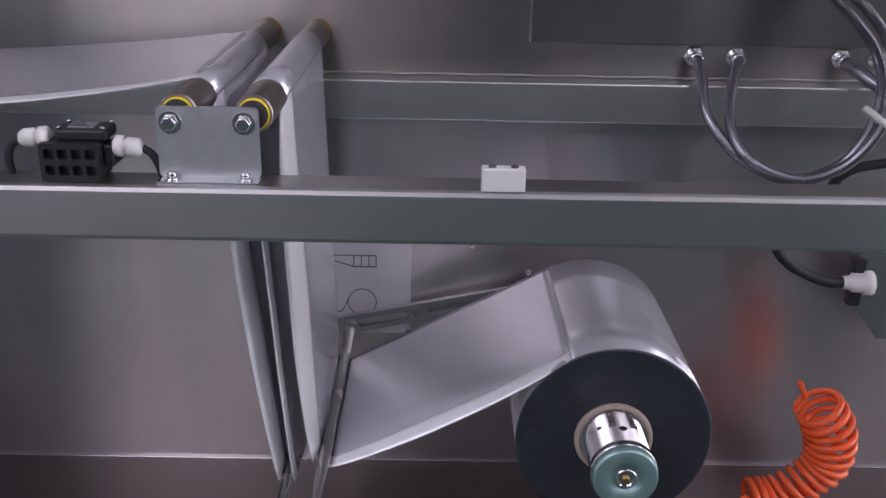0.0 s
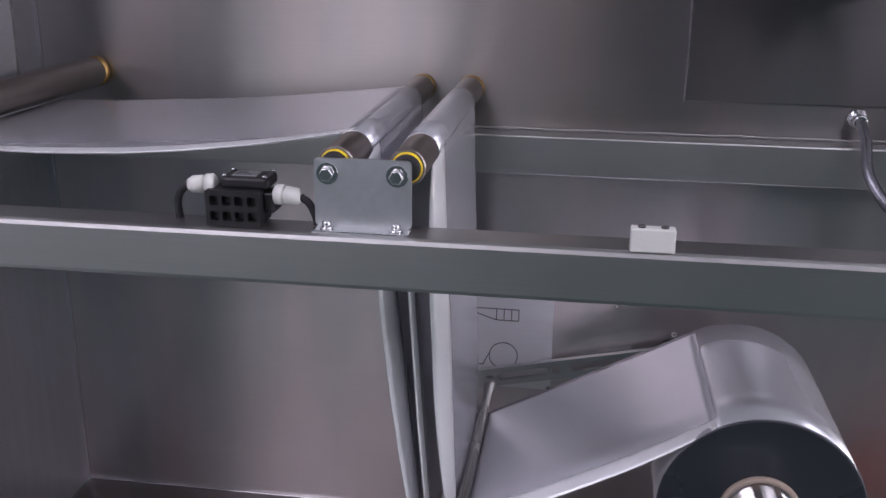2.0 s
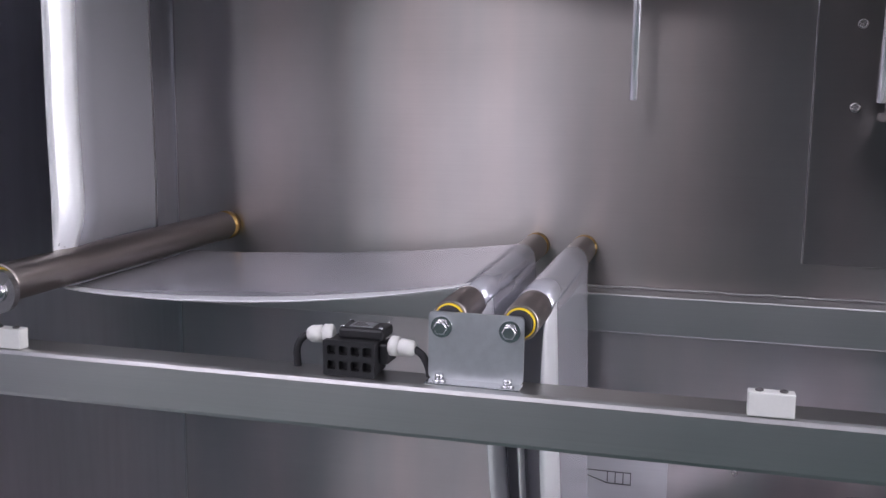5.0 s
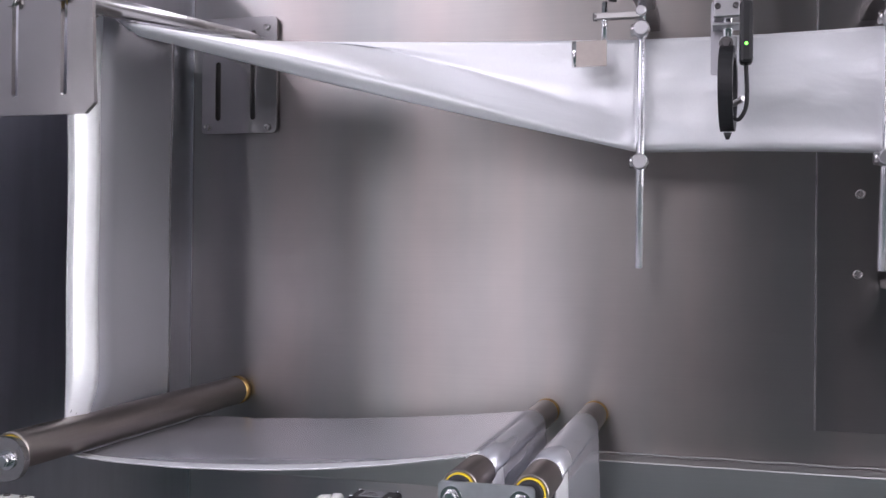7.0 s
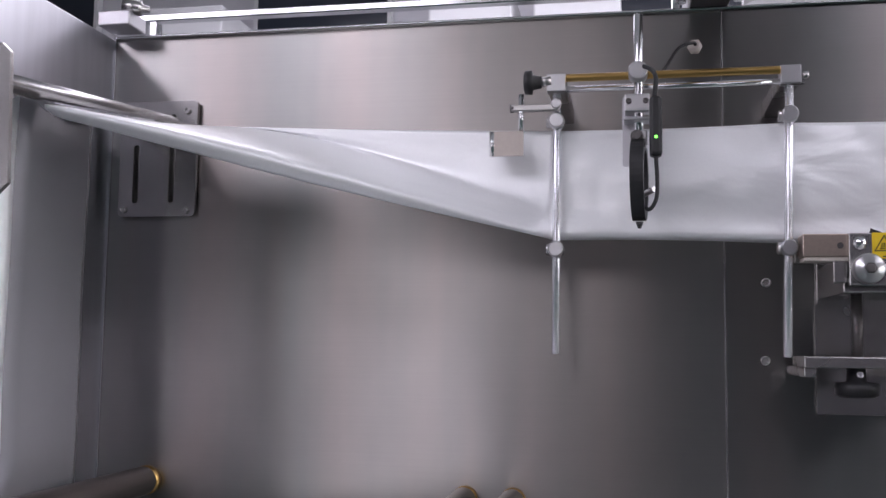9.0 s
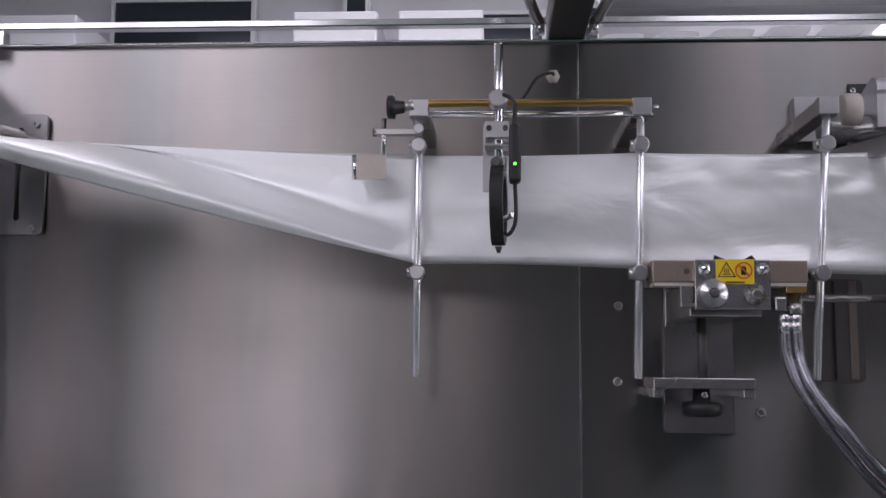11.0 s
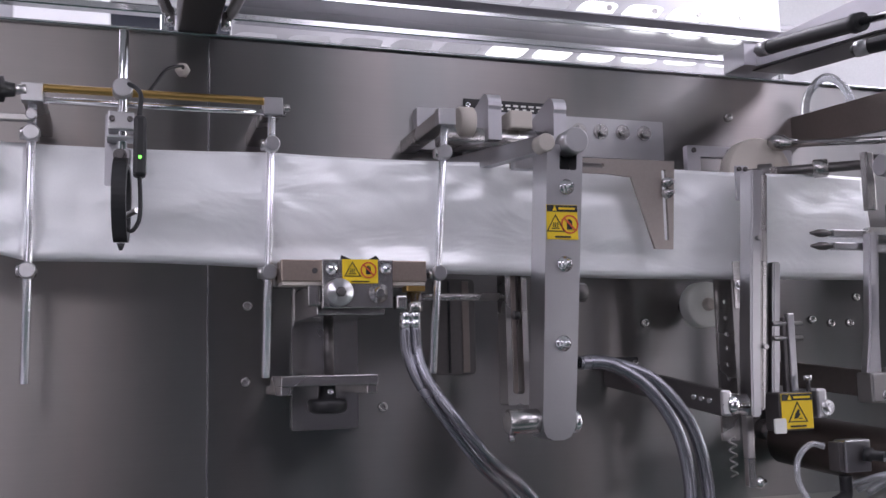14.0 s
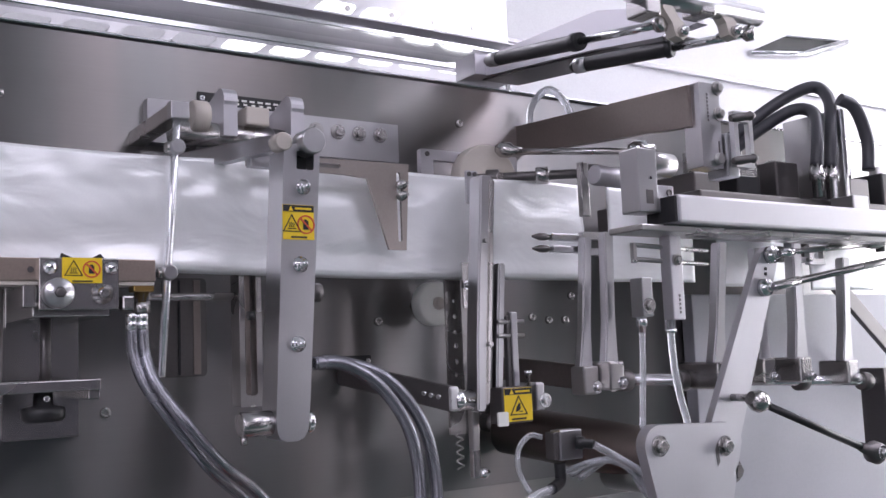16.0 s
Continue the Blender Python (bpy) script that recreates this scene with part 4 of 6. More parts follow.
# ---- bottom sealer on its slide ----
t = thing("bottom_sealer", (0.47, WALL, 1.18), "bottom heat sealer on a spindle slide with a warning label", "sealer")
part("slide_plate", plate(B(), rounded(0.406, 0.566, 1.174, 1.53, 0.004), [], front(2.281), 0.014), STEEL, t)
part("slide_strip", box(B(), 0.408, 0.43, 2.27, 2.281, 1.42, 1.52, 0.002), STEEL, t)
part("carriage", box(B(), 0.41, 0.56, 1.99, 2.27, 1.43, 1.50, 0.003), STEEL, t)
for x0, x1, m in ((0.329, 0.415, BRONZE), (0.552, 0.640, BRONZE)):
    j = part("jaw", box(B(), x0, x1, 1.945, 2.0, 1.498, 1.543, 0.002), m, t, "bronze-toned heating jaw")
    part("lower_jaw", box(B(), x0 + 0.002, x1 - 0.002, 1.948, 2.0, 1.490, 1.4975, 0.001), CREAM, j)
    part("rear_jaw", box(B(), x0, x1, 2.045, 2.10, 1.495, 1.543, 0.002), STEEL, j)
part("pilot_hole", cyl(B(), (0.398, 1.9455, 1.520), (0.398, 1.943, 1.520), 0.006, 14), DARK_STEEL, t)
part("face_plate", box(B(), 0.411, 0.562, 1.932, 1.945, 1.441, 1.543, 0.002), STEEL, t)
part("side_plate", box(B(), 0.385, 0.415, 1.95, 1.99, 1.448, 1.492, 0.002), STEEL, t)
for sx in (0.431, 0.547):
    part("cap_nut", lathe(B(), (sx, 1.932, 1.523), (sx, 1.912, 1.523), [(0, 0.013), (0.2, 0.013), (0.21, 0.010), (0.6, 0.010), (0.62, 0.008), (1, 0.003)], 16), BRIGHT, t)
part("adjusting_wheel", lathe(B(), (0.444, 1.932, 1.473), (0.444, 1.905, 1.473), [(0, 0.029), (0.7, 0.029), (0.85, 0.026), (0.85, 0.013), (1, 0.012)], 30), ALU, t, "turned aluminium adjusting wheel")
part("wheel_hub", lathe(B(), (0.444, 1.910, 1.473), (0.444, 1.898, 1.473), [(0, 0.011), (0.9, 0.011), (1, 0.006)], 6), DARK_STEEL, t)
part("side_roller", cyl(B(), (0.408, 1.955, 1.473), (0.430, 1.955, 1.473), 0.018, 18), BLACK, t)
part("washer_screw", lathe(B(), (0.529, 1.932, 1.472), (0.529, 1.908, 1.472), [(0, 0.021), (0.25, 0.021), (0.26, 0.012), (0.8, 0.012), (1, 0.008)], 20), STEEL, t)
warning_label(0.453, 0.529, 1.493, 1.543, 1.9315, t, header=False)
for sx in (0.462, 0.522):
    part("mark_pointer", plate(B(), [(sx - 0.012, 1.543), (sx + 0.012, 1.543), (sx + (0.004 if sx > 0.5 else -0.010), 1.552)], [], front(1.934), 0.004), BLACK, t)
part("spindle", cyl(B(), (0.457, 2.10, 1.43), (0.457, 2.10, 1.29), 0.011, 18), DARK_STEEL, t, "dark threaded spindle")
part("cross_plate", box(B(), 0.343, 0.556, 2.045, 2.20, 1.281, 1.304, 0.002), STEEL, t)
for sx in (0.343, 0.531):
    part("cross_foot", box(B(), sx, sx + 0.024, 2.05, 2.28, 1.262, 1.281, 0.002), STEEL, t)
bm = B()
lathe(bm, (0.449, 2.08, 1.281), (0.449, 2.08, 1.222), [(0, 0.018), (0.45, 0.020), (0.5, 0.040), (0.62, 0.044), (0.9, 0.042), (1, 0.034)], 20)
part("hand_knob", bm, BLACK, t, "black hand knob")
part("knob_screw", capscrew(B(), (0.452, 2.062, 1.268), (0, -1, 0), 0.007, 0.004), BRIGHT, t)
part("fitting", box(B(), 0.597, 0.639, 1.952, 1.99, 1.478, 1.491, 0.002), BRASS, t, "brass manifold")
part("fitting_nut", lathe(B(), (0.618, 1.970, 1.478), (0.618, 1.970, 1.435), [(0, 0.016), (0.5, 0.016), (0.51, 0.019), (1, 0.019)], 6), STEEL, t)
part("elbow", box(B(), 0.575, 0.60, 1.955, 1.985, 1.44, 1.47, 0.004), STEEL, t)
for hx in (0.596, 0.618):
    part("ferrule", lathe(B(), (hx, 1.965, 1.435), (hx, 1.965, 1.400), [(0, 0.010), (0.1, 0.0125), (0.45, 0.0125), (0.5, 0.0105), (0.55, 0.0125), (1, 0.012)], 16), BRIGHT, t)

# ---- first vertical sealing arm ----
t = thing("sealing_arm", (0.89, 1.85, 1.16), "tall flat steel sealing arm with warning label and cap nuts", "sealing arm")
AT = lambda z: 0.880 + (z - 1.2) * 0.062


def arm_place(u, v, w):
    return Vector((AT(v) + u, 1.815 + w, v))


body = part("arm", plate(B(), [(-0.037, 1.200), (-0.034, 1.180), (-0.026, 1.167), (-0.012, 1.161), (0.012, 1.161), (0.026, 1.167), (0.034, 1.180), (0.037, 1.200), (0.042, 1.782), (-0.042, 1.782)], [rounded(-0.012, 0.028, 1.728, 1.768, 0.004)], arm_place, 0.075), ALU, t)
part("window_back", box(B(), 0.892, 0.955, 1.85, 1.856, 1.725, 1.772), BLACK, t)
for z in (1.690, 1.525, 1.359):
    part("cap_nut", lathe(B(), (AT(z) + 0.004, 1.815, z), (AT(z) + 0.004, 1.786, z), [(0, 0.017), (0.15, 0.017), (0.16, 0.013), (0.5, 0.013), (0.52, 0.010), (0.85, 0.008), (1, 0.003)], 16), BRIGHT, t)
warning_label(0.866, 0.938, 1.577, 1.651, 1.8145, t)
part("pivot_boss", cyl(B(), (0.775, 1.845, 1.200), (0.845, 1.845, 1.200), 0.026, 24, 0.003), STEEL, t)
part("pivot_cap", cyl(B(), (0.922, 1.845, 1.196), (0.936, 1.845, 1.196), 0.024, 24, 0.003), BRIGHT, t)
for sx in (0.785, 0.905):
    part("foot_screw", cyl(B(), (sx, 1.845, 1.178), (sx, 1.845, 1.160), 0.007, 10), STEEL, t)
part("head_knob", cyl(B(), (0.930, 1.785, 1.787), (0.930, 1.84, 1.787), 0.028, 36, 0.003), ALU, t, "turned aluminium head knob")
part("head_bush", cyl(B(), (0.872, 1.81, 1.785), (0.872, 1.85, 1.785), 0.020, 24, 0.003), CREAM, t)
part("back_jaw", plate(B(), rounded(0.862, 0.916, 1.225, 1.55, 0.004), [rounded(0.875, 0.903, 1.25, 1.53, 0.008)], front(2.05), 0.05), STEEL, t, "open steel back jaw frame")
part("heater_strip", box(B(), 0.884, 0.897, 2.07, 2.085, 1.245, 1.535, 0.002), BROWN_STEEL, t)
part("jaw_screw", cyl(B(), (0.877, 2.04, 1.43), (0.892, 2.04, 1.43), 0.010, 12), BLACK, t)
part("pull_rod", cyl(B(), (0.66, 2.08, 1.475), (0.87, 2.08, 1.475), 0.009, 14), STEEL, t)
part("adjusting_stud", cyl(B(), (0.935, 1.90, 1.472), (0.972, 1.90, 1.472), 0.010, 14), DARK_STEEL, t)
part("adjusting_nut", cyl(B(), (0.965, 1.90, 1.472), (0.99, 1.90, 1.472), 0.021, 8), DARK_STEEL, t)
# crank from the wall shaft to the arm's head
bm = B()
plate(bm, [(0.0, -0.018), (0.30, -0.014), (0.30, 0.020), (0.0, 0.026)], [], lambda u, v, w: Vector((0.745 + 0.125 * u / 0.30 + w, 2.16 - 0.33 * u / 0.30, 1.785 + v)), 0.028)
part("crank", bm, ALU, t, "tapered crank reaching back to the wall shaft")
part("hose_nipple", lathe(B(), (0.912, 1.845, 1.320), (0.955, 1.845, 1.318), [(0, 0.009), (0.3, 0.014), (0.5, 0.014), (0.52, 0.011), (1, 0.012)], 14), BRIGHT, t)
for k in range(2):
    o = 0.026 * k
    solo("steel_hose", sweep(B(), [(0.945, 1.845 + o, 1.318), (1.015 + o * 0.2, 1.84 + o, 1.312 + o * 0.2), (1.095 + o * 0.7, 1.83 + o * 0.4, 1.262 + o * 0.7), (1.155 + o * 1.3, 1.82, 1.175 + o * 0.4), (1.178 + o * 1.6, 1.815, 1.07), (1.172 + o * 1.7, 1.81, 0.95), (1.15 + o * 1.7, 1.81, 0.80)], 0.0145, 14), HOSE, "braided grey hose curving down from the sealing arm", "hose", "sealer hoses")

# ---- head plate on the wall with lugs and scale ----
t = thing("head_plate", (1.07, WALL, 1.87), "aluminium mounting plate with hexagon bolts and two lugs", "mounting plate")
part("plate", plate(B(), rounded(0.722, 1.428, 1.862, 1.970, 0.003), [rounded(0.83, 1.03, 1.928, 1.937, 0.004)], front(2.262), 0.032), ALU, t)
for k in range(4):
    part("bolt", hexhead(B(), (1.172 + 0.0655 * k, 2.262, 1.932 + 0.001 * k), (0, -1, 0), 0.0145, 0.016), STEEL, t)
for lx in (0.842, 1.012):
    pts = [(2.262, 1.85), (2.262, 1.92)] + [(2.10 + 0.030 * math.cos(a), 1.936 + 0.030 * math.sin(a)) for a in (radians(80 + 18 * k) for k in range(8))] + [(2.075, 1.85)]
    lug = part("lug", plate(B(), pts, [], facing_x(lx), 0.034), ALU_MATT, t, "rounded aluminium lug")
    part("lug_screw", capscrew(B(), (lx + 0.034, 2.11, 1.922), (1, 0, 0), 0.008, 0.006), DARK_STEEL, lug)
part("shaft", cyl(B(), (0.735, 2.13, 1.86), (1.06, 2.13, 1.86), 0.030, 26), STEEL, t)
part("cream_bush", cyl(B(), (0.772, 2.10, 1.895), (0.812, 2.10, 1.895), 0.036, 26, 0.004), CREAM, t)
part("centre_block", box(B(), 0.905, 0.965, 2.09, 2.26, 1.885, 1.93, 0.005), CREAM, t)
for bx in (0.89, 1.0):
    part("socket_screw", cyl(B(), (bx, 2.262, 1.93), (bx, 2.225, 1.93), 0.013, 16, 0.002), DARK_STEEL, t)
t = thing("scale_plate", (0.98, 2.293, 1.99), "narrow black name plate with small white print bars", "name plate")
part("plate", box(B(), 0.858, 1.115, 2.287, 2.293, 1.975, 2.008, 0.001), BLACK, t)
for k in range(7):
    part("print_bar", box(B(), 0.93 + 0.022 * k, 0.944 + 0.022 * k, 2.2858, 2.2872, 1.993, 1.998), WHITE_PLASTIC, t)
    part("print_bar", box(B(), 0.935 + 0.022 * k, 0.945 + 0.022 * k, 2.2858, 2.2872, 1.983, 1.988), WHITE_PLASTIC, t)
part("screw", capscrew(B(), (0.868, 2.287, 1.991), (0, -1, 0), 0.007, 0.004), BRIGHT, t)

# ---- slotted web bracket ----
t = thing("slotted_bracket", (1.1, 1.99, 1.58), "slotted steel angle bracket in front of the web", "bracket")
part("plate", plate(B(), [(0.850, 1.758), (0.850, 1.788), (1.272, 1.792), (1.258, 1.580), (1.210, 1.580), (1.155, 1.749), (1.10, 1.754)], [rounded(0.97, 1.085, 1.768, 1.779, 0.005), rounded(1.236, 1.248, 1.60, 1.77, 0.005)], front(1.962), 0.008), ROLLER, t)
part("slot_block", box(B(), 0.848, 0.905, 1.935, 1.961, 1.752, 1.788, 0.002), ALU, t)
for z in (1.712, 1.738):
    part("nut", lathe(B(), (1.246, 1.962, z), (1.246, 1.930, z), [(0, 0.013), (0.25, 0.013), (0.26, 0.010), (0.6, 0.010), (0.62, 0.006), (1, 0.005)], 8), STEEL, t)

# ---- dark opening drawn as a flat plate, and a small slot plate in the panel ----
# Darkness of the opening drawn as a plate laid on the panel.
t = thing("dark_opening_plate", (0.82, 2.292, 1.3), "flat dark plate standing in for a dark opening in the access panel", "recess", kind="structure")
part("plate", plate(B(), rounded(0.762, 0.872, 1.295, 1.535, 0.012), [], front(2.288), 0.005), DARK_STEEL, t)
# Brown strip paints the reflection of the jaw's back frame.
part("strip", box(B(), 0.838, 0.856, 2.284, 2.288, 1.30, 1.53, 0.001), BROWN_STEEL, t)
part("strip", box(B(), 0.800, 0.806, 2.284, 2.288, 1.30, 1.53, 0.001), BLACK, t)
t = thing("slot_plate", (1.26, 2.293, 1.3), "small black slotted plate with two screws", "plate")
part("plate", plate(B(), rounded(1.19, 1.33, 1.298, 1.330, 0.004), [], front(2.283), 0.010), BLACK, t)
for sx in (1.20, 1.32):
    part("screw", capscrew(B(), (sx, 2.283, 1.314), (0, -1, 0), 0.008, 0.005), STEEL, t)

# ---- second sealing station: jaw pair, levers and labels ----
t = thing("cutting_arm", (1.42, 1.9, 1.02), "pair of narrow upright steel jaws on pivoting levers", "jaw arm")


def slim(bm, x0, x1, y, z0, z1, w, d, tip=0.3):
    """A slender upright bar from (x0, z0) to (x1, z1), narrowing towards its foot."""
    a, b = Vector((x0, y, z0)), Vector((x1, y, z1))
    vs = []
    for p, s in ((a, 1 - tip), (a.lerp(b, 0.3), 1), (b, 1)):
        vs.append([bm.verts.new(p + Vector((q * w * s, r * d, 0))) for q, r in ((-0.5, -0.5), (0.5, -0.5), (0.5, 0.5), (-0.5, 0.5))])
    for u, v in zip(vs, vs[1:]):
        for k in range(4):
            bm.faces.new((u[k], u[(k + 1) % 4], v[(k + 1) % 4], v[k]))
    bm.faces.new(vs[0][::-1])
    bm.faces.new(vs[-1])
    bmesh.ops.bevel(bm, geom=list(bm.edges), offset=0.004, segments=2, affect="EDGES")
    return bm


part("front_jaw", slim(B(), 1.412, 1.455, 1.915, 1.185, 1.765, 0.036, 0.05), ALU, t)
part("jaw_strip", slim(B(), 1.428, 1.470, 1.895, 1.20, 1.755, 0.016, 0.02), STEEL, t)
part("rear_jaw", slim(B(), 1.472, 1.508, 1.975, 1.175, 1.77, 0.034, 0.05), DARK_STEEL, t)
part("spring_strip", slim(B(), 1.50, 1.53, 1.955, 1.16, 1.55, 0.022, 0.03), ALU, t)
for z in (1.60, 1.345):
    part("pin", cyl(B(), (1.44, 1.89, z), (1.44, 1.878, z), 0.006, 12), STEEL, t)
part("pivot", lathe(B(), (1.325, 1.915, 1.215), (1.395, 1.915, 1.213), [(0, 0.020), (0.25, 0.020), (0.26, 0.027), (0.6, 0.027), (0.62, 0.023), (1, 0.026)], 20), BRIGHT, t)
part("pivot_block", box(B(), 1.322, 1.350, 1.895, 1.935, 1.19, 1.248, 0.005), ALU, t)
part("tail_link", box(B(), 1.412, 1.434, 1.935, 1.955, 1.02, 1.19, 0.004), STEEL, t)
part("tail_nut", lathe(B(), (1.434, 1.945, 1.03), (1.462, 1.945, 1.03), [(0, 0.010), (0.3, 0.015), (0.6, 0.015), (0.61, 0.009), (1, 0.008)], 8), BRIGHT, t)


def lever(name, a, b, h, w, label):
    """A flat dark bar reaching out from the panel."""
    a, b = Vector(a), Vector(b)
    tt = thing(name, a, label, "lever", "dark lever bars")
    d = (b - a).normalized()
    side = d.cross(Vector((0, 0, 1))).normalized() * w / 2
    bm = B()
    vs = [bm.verts.new(p + s + Vector((0, 0, z))) for p in (a, b) for s in (-side, side) for z in (-h / 2, h / 2)]
    for q in ((0, 1, 3, 2), (4, 6, 7, 5), (0, 4, 5, 1), (2, 3, 7, 6), (0, 2, 6, 4), (1, 5, 7, 3)):
        bm.faces.new([vs[i] for i in q])
    bmesh.ops.bevel(bm, geom=list(bm.edges), offset=0.003, segments=1, affect="EDGES")
    part("bar", bm, BROWN_STEEL if "brown" in label else DARK_STEEL, tt)
    return tt


tt = lever("lever_bar", (1.24, 2.295, 1.285), (1.333, 1.90, 1.219), 0.060, 0.022, "dark steel lever bar from the panel to the jaws")
for k in range(3):
    q = Vector((1.24, 2.295, 1.285)).lerp(Vector((1.333, 1.90, 1.219)), 0.8 + 0.06 * k)
    part("bolt", cyl(B(), q, q + Vector((-0.017, -0.005, 0)), 0.006, 10), BRIGHT, tt)
tt = lever("lever_bar", (1.715, 2.295, 1.285), (1.795, 1.90, 1.244), 0.066, 0.022, "dark brown steel lever bar carrying the gripper shaft")
part("end_block", box(B(), 1.788, 1.838, 1.862, 1.915, 1.215, 1.29, 0.005), ALU, tt)
part("end_bolt", hexhead(B(), (1.815, 1.862, 1.225), (0, -1, 0), 0.011, 0.014), STEEL, tt)

t = thing("hinged_cover", (1.5, 1.9, 1.15), "small hinged cover with a yellow hand-crush label", "cover")
part("cover", box(B(), 1.462, 1.555, 1.875, 1.93, 1.150, 1.238, 0.004), DARK_STEEL, t)
lab = warning_label(1.466, 1.552, 1.155, 1.236, 1.8745, t, twin=False)
part("bracket", plate(B(), rounded(1.444, 1.475, 1.146, 1.18, 0.004), [], front(1.87), 0.006), WHITE_PLASTIC, t)
part("lever", box(B(), 1.542, 1.562, 1.93, 1.945, 1.23, 1.425, 0.003, ), ALU, t)
part("lever_back", box(B(), 1.530, 1.541, 1.935, 1.95, 1.23, 1.415, 0.002), DARK_STEEL, t)
for z in (1.40, 1.365):
    part("pin", cyl(B(), (1.505, 1.94, z), (1.588, 1.94, z), 0.006, 12), STEEL, t)
part("thumb_screw", lathe(B(), (1.565, 1.90, 1.236), (1.565, 1.90, 1.276), [(0, 0.005), (0.7, 0.005), (0.71, 0.010), (1, 0.010)], 12), BRIGHT, t)
part("side_block", box(B(), 1.575, 1.605, 1.885, 1.93, 1.175, 1.245, 0.006), ALU, t)
part("side_bolt", hexhead(B(), (1.603, 1.885, 1.20), (0, -1, 0), 0.012, 0.014), BRIGHT, t)

t = thing("perforated_strip", (1.42, 2.2, 1.1), "upright steel strip with a row of round holes", "strip")
holes = [[(1.444 + 0.006 * math.cos(a), z + 0.006 * math.sin(a)) for a in (2 * math.pi * k / 10 for k in range(10))] for z in (1.46, 1.42, 1.38, 1.345, 1.305, 1.27)]
part("strip", plate(B(), rounded(1.418, 1.466, 1.12, 1.52, 0.003), holes, front(2.04), 0.008), STEEL, t)
part("slot_piece", plate(B(), rounded(1.436, 1.462, 1.44, 1.555, 0.003), [rounded(1.443, 1.455, 1.455, 1.49, 0.004)], front(1.985), 0.006), STEEL, t)
part("slot_nut", hexhead(B(), (1.449, 1.985, 1.497), (0, -1, 0), 0.008, 0.010), BRIGHT, t)
part("spring", sweep(B(), [(1.43 + 0.008 * math.cos(k), 2.02 + 0.008 * math.sin(k), 1.13 - 0.0035 * k) for k in [j * 0.7 for j in range(40)]], 0.0025, 6, 2), STEEL, t)

t = thing("stop_clip", (1.47, 1.985, 1.7), "small steel clip over the web's upper edge", "clip")
part("clip", plate(B(), rounded(1.452, 1.488, 1.705, 1.792, 0.004), [], front(1.975), 0.006), ALU_MATT, t)
for sx in (1.461, 1.479):
    part("screw", capscrew(B(), (sx, 1.975, 1.783), (0, -1, 0), 0.006, 0.005), DARK_STEEL, t)

t = thing("cream_disc", (1.62, 2.15, 1.79), "cream nylon disc wheel above the web on its bearing frame", "wheel")
part("disc", cyl(B(), (1.622, 2.105, 1.800), (1.622, 2.150, 1.800), 0.100, 48, 0.004), CREAM, t)
part("axle", cyl(B(), (1.622, 2.05, 1.800), (1.622, 2.297, 1.800), 0.012, 16), STEEL, t)
part("frame", plate(B(), rounded(1.455, 1.79, 1.79, 1.892, 0.006), [rounded(1.495, 1.77, 1.80, 1.862, 0.004)], front(2.19), 0.02), ALU_MATT, t, "pale slotted frame")
for sx in (1.475, 1.585):
    part("screw", capscrew(B(), (sx, 2.19, 1.878), (0, -1, 0), 0.007, 0.005), DARK_STEEL, t)
t = thing("cream_roller", (1.485, 2.2, 1.4), "cream nylon disc wheel low before the panel", "wheel")
part("roller", lathe(B(), (1.478, 2.165, 1.462), (1.478, 2.215, 1.462), [(0, 0.030), (0.02, 0.056), (0.12, 0.060), (0.85, 0.060), (1, 0.054)], 40), WHITE_PLASTIC, t, "off-white nylon disc")
part("hub", lathe(B(), (1.478, 2.150, 1.462), (1.478, 2.166, 1.462), [(0, 0.010), (0.2, 0.016), (1, 0.018)], 20), CREAM, t)
part("axle", cyl(B(), (1.478, 2.21, 1.462), (1.478, 2.297, 1.462), 0.012, 14), STEEL, t)

t = thing("drive_rods", (1.7, 2.1, 1.85), "steel drive shafts with rod ends behind the web", "shaft")
part("shaft", cyl(B(), (1.66, 2.12, 1.885), (1.86, 1.72, 1.826), 0.009, 14), STEEL, t)
part("rod_end", lathe(B(), (1.655, 2.11, 1.89), (1.70, 2.05, 1.876), [(0, 0.012), (0.2, 0.022), (0.5, 0.022), (0.7, 0.013), (1, 0.010)], 20), STEEL, t)
part("rod_end", lathe(B(), (1.825, 1.76, 1.835), (1.855, 1.70, 1.826), [(0, 0.016), (0.2, 0.024), (0.6, 0.024), (0.7, 0.014), (1, 0.012)], 16), BRIGHT, t)
part("cross_shaft", cyl(B(), (1.52, 2.15, 1.80), (1.95, 1.82, 1.80), 0.013, 14), DARK_STEEL, t)
for k in range(4):
    q = Vector((1.60, 2.09, 1.80)).lerp(Vector((1.92, 1.84, 1.80)), k / 3)
    part("shaft_collar", cyl(B(), q, q + Vector((0.03, -0.022, 0)), 0.024, 12, 0.003), STEEL if k % 2 else DARK_STEEL, t)

# ---- air block, clear tubes ----
t = thing("air_valve_block", (1.59, 1.8, 1.04), "small aluminium air valve block with black fittings", "valve")
part("block", box(B(), 1.575, 1.645, 1.80, 1.84, 1.058, 1.13, 0.003), ALU, t)
part("dark_face", box(B(), 1.560, 1.5748, 1.805, 1.84, 1.06, 1.126, 0.002), DARK_STEEL, t)
part("push_fitting", lathe(B(), (1.625, 1.80, 1.098), (1.65, 1.765, 1.093), [(0, 0.016), (0.4, 0.016), (0.45, 0.012), (1, 0.012)], 14), BLACK, t)
part("elbow", sweep(B(), [(1.59, 1.825, 1.05), (1.59, 1.825, 1.01), (1.57, 1.815, 1.0), (1.54, 1.80, 0.995)], 0.014, 12), BLACK, t)
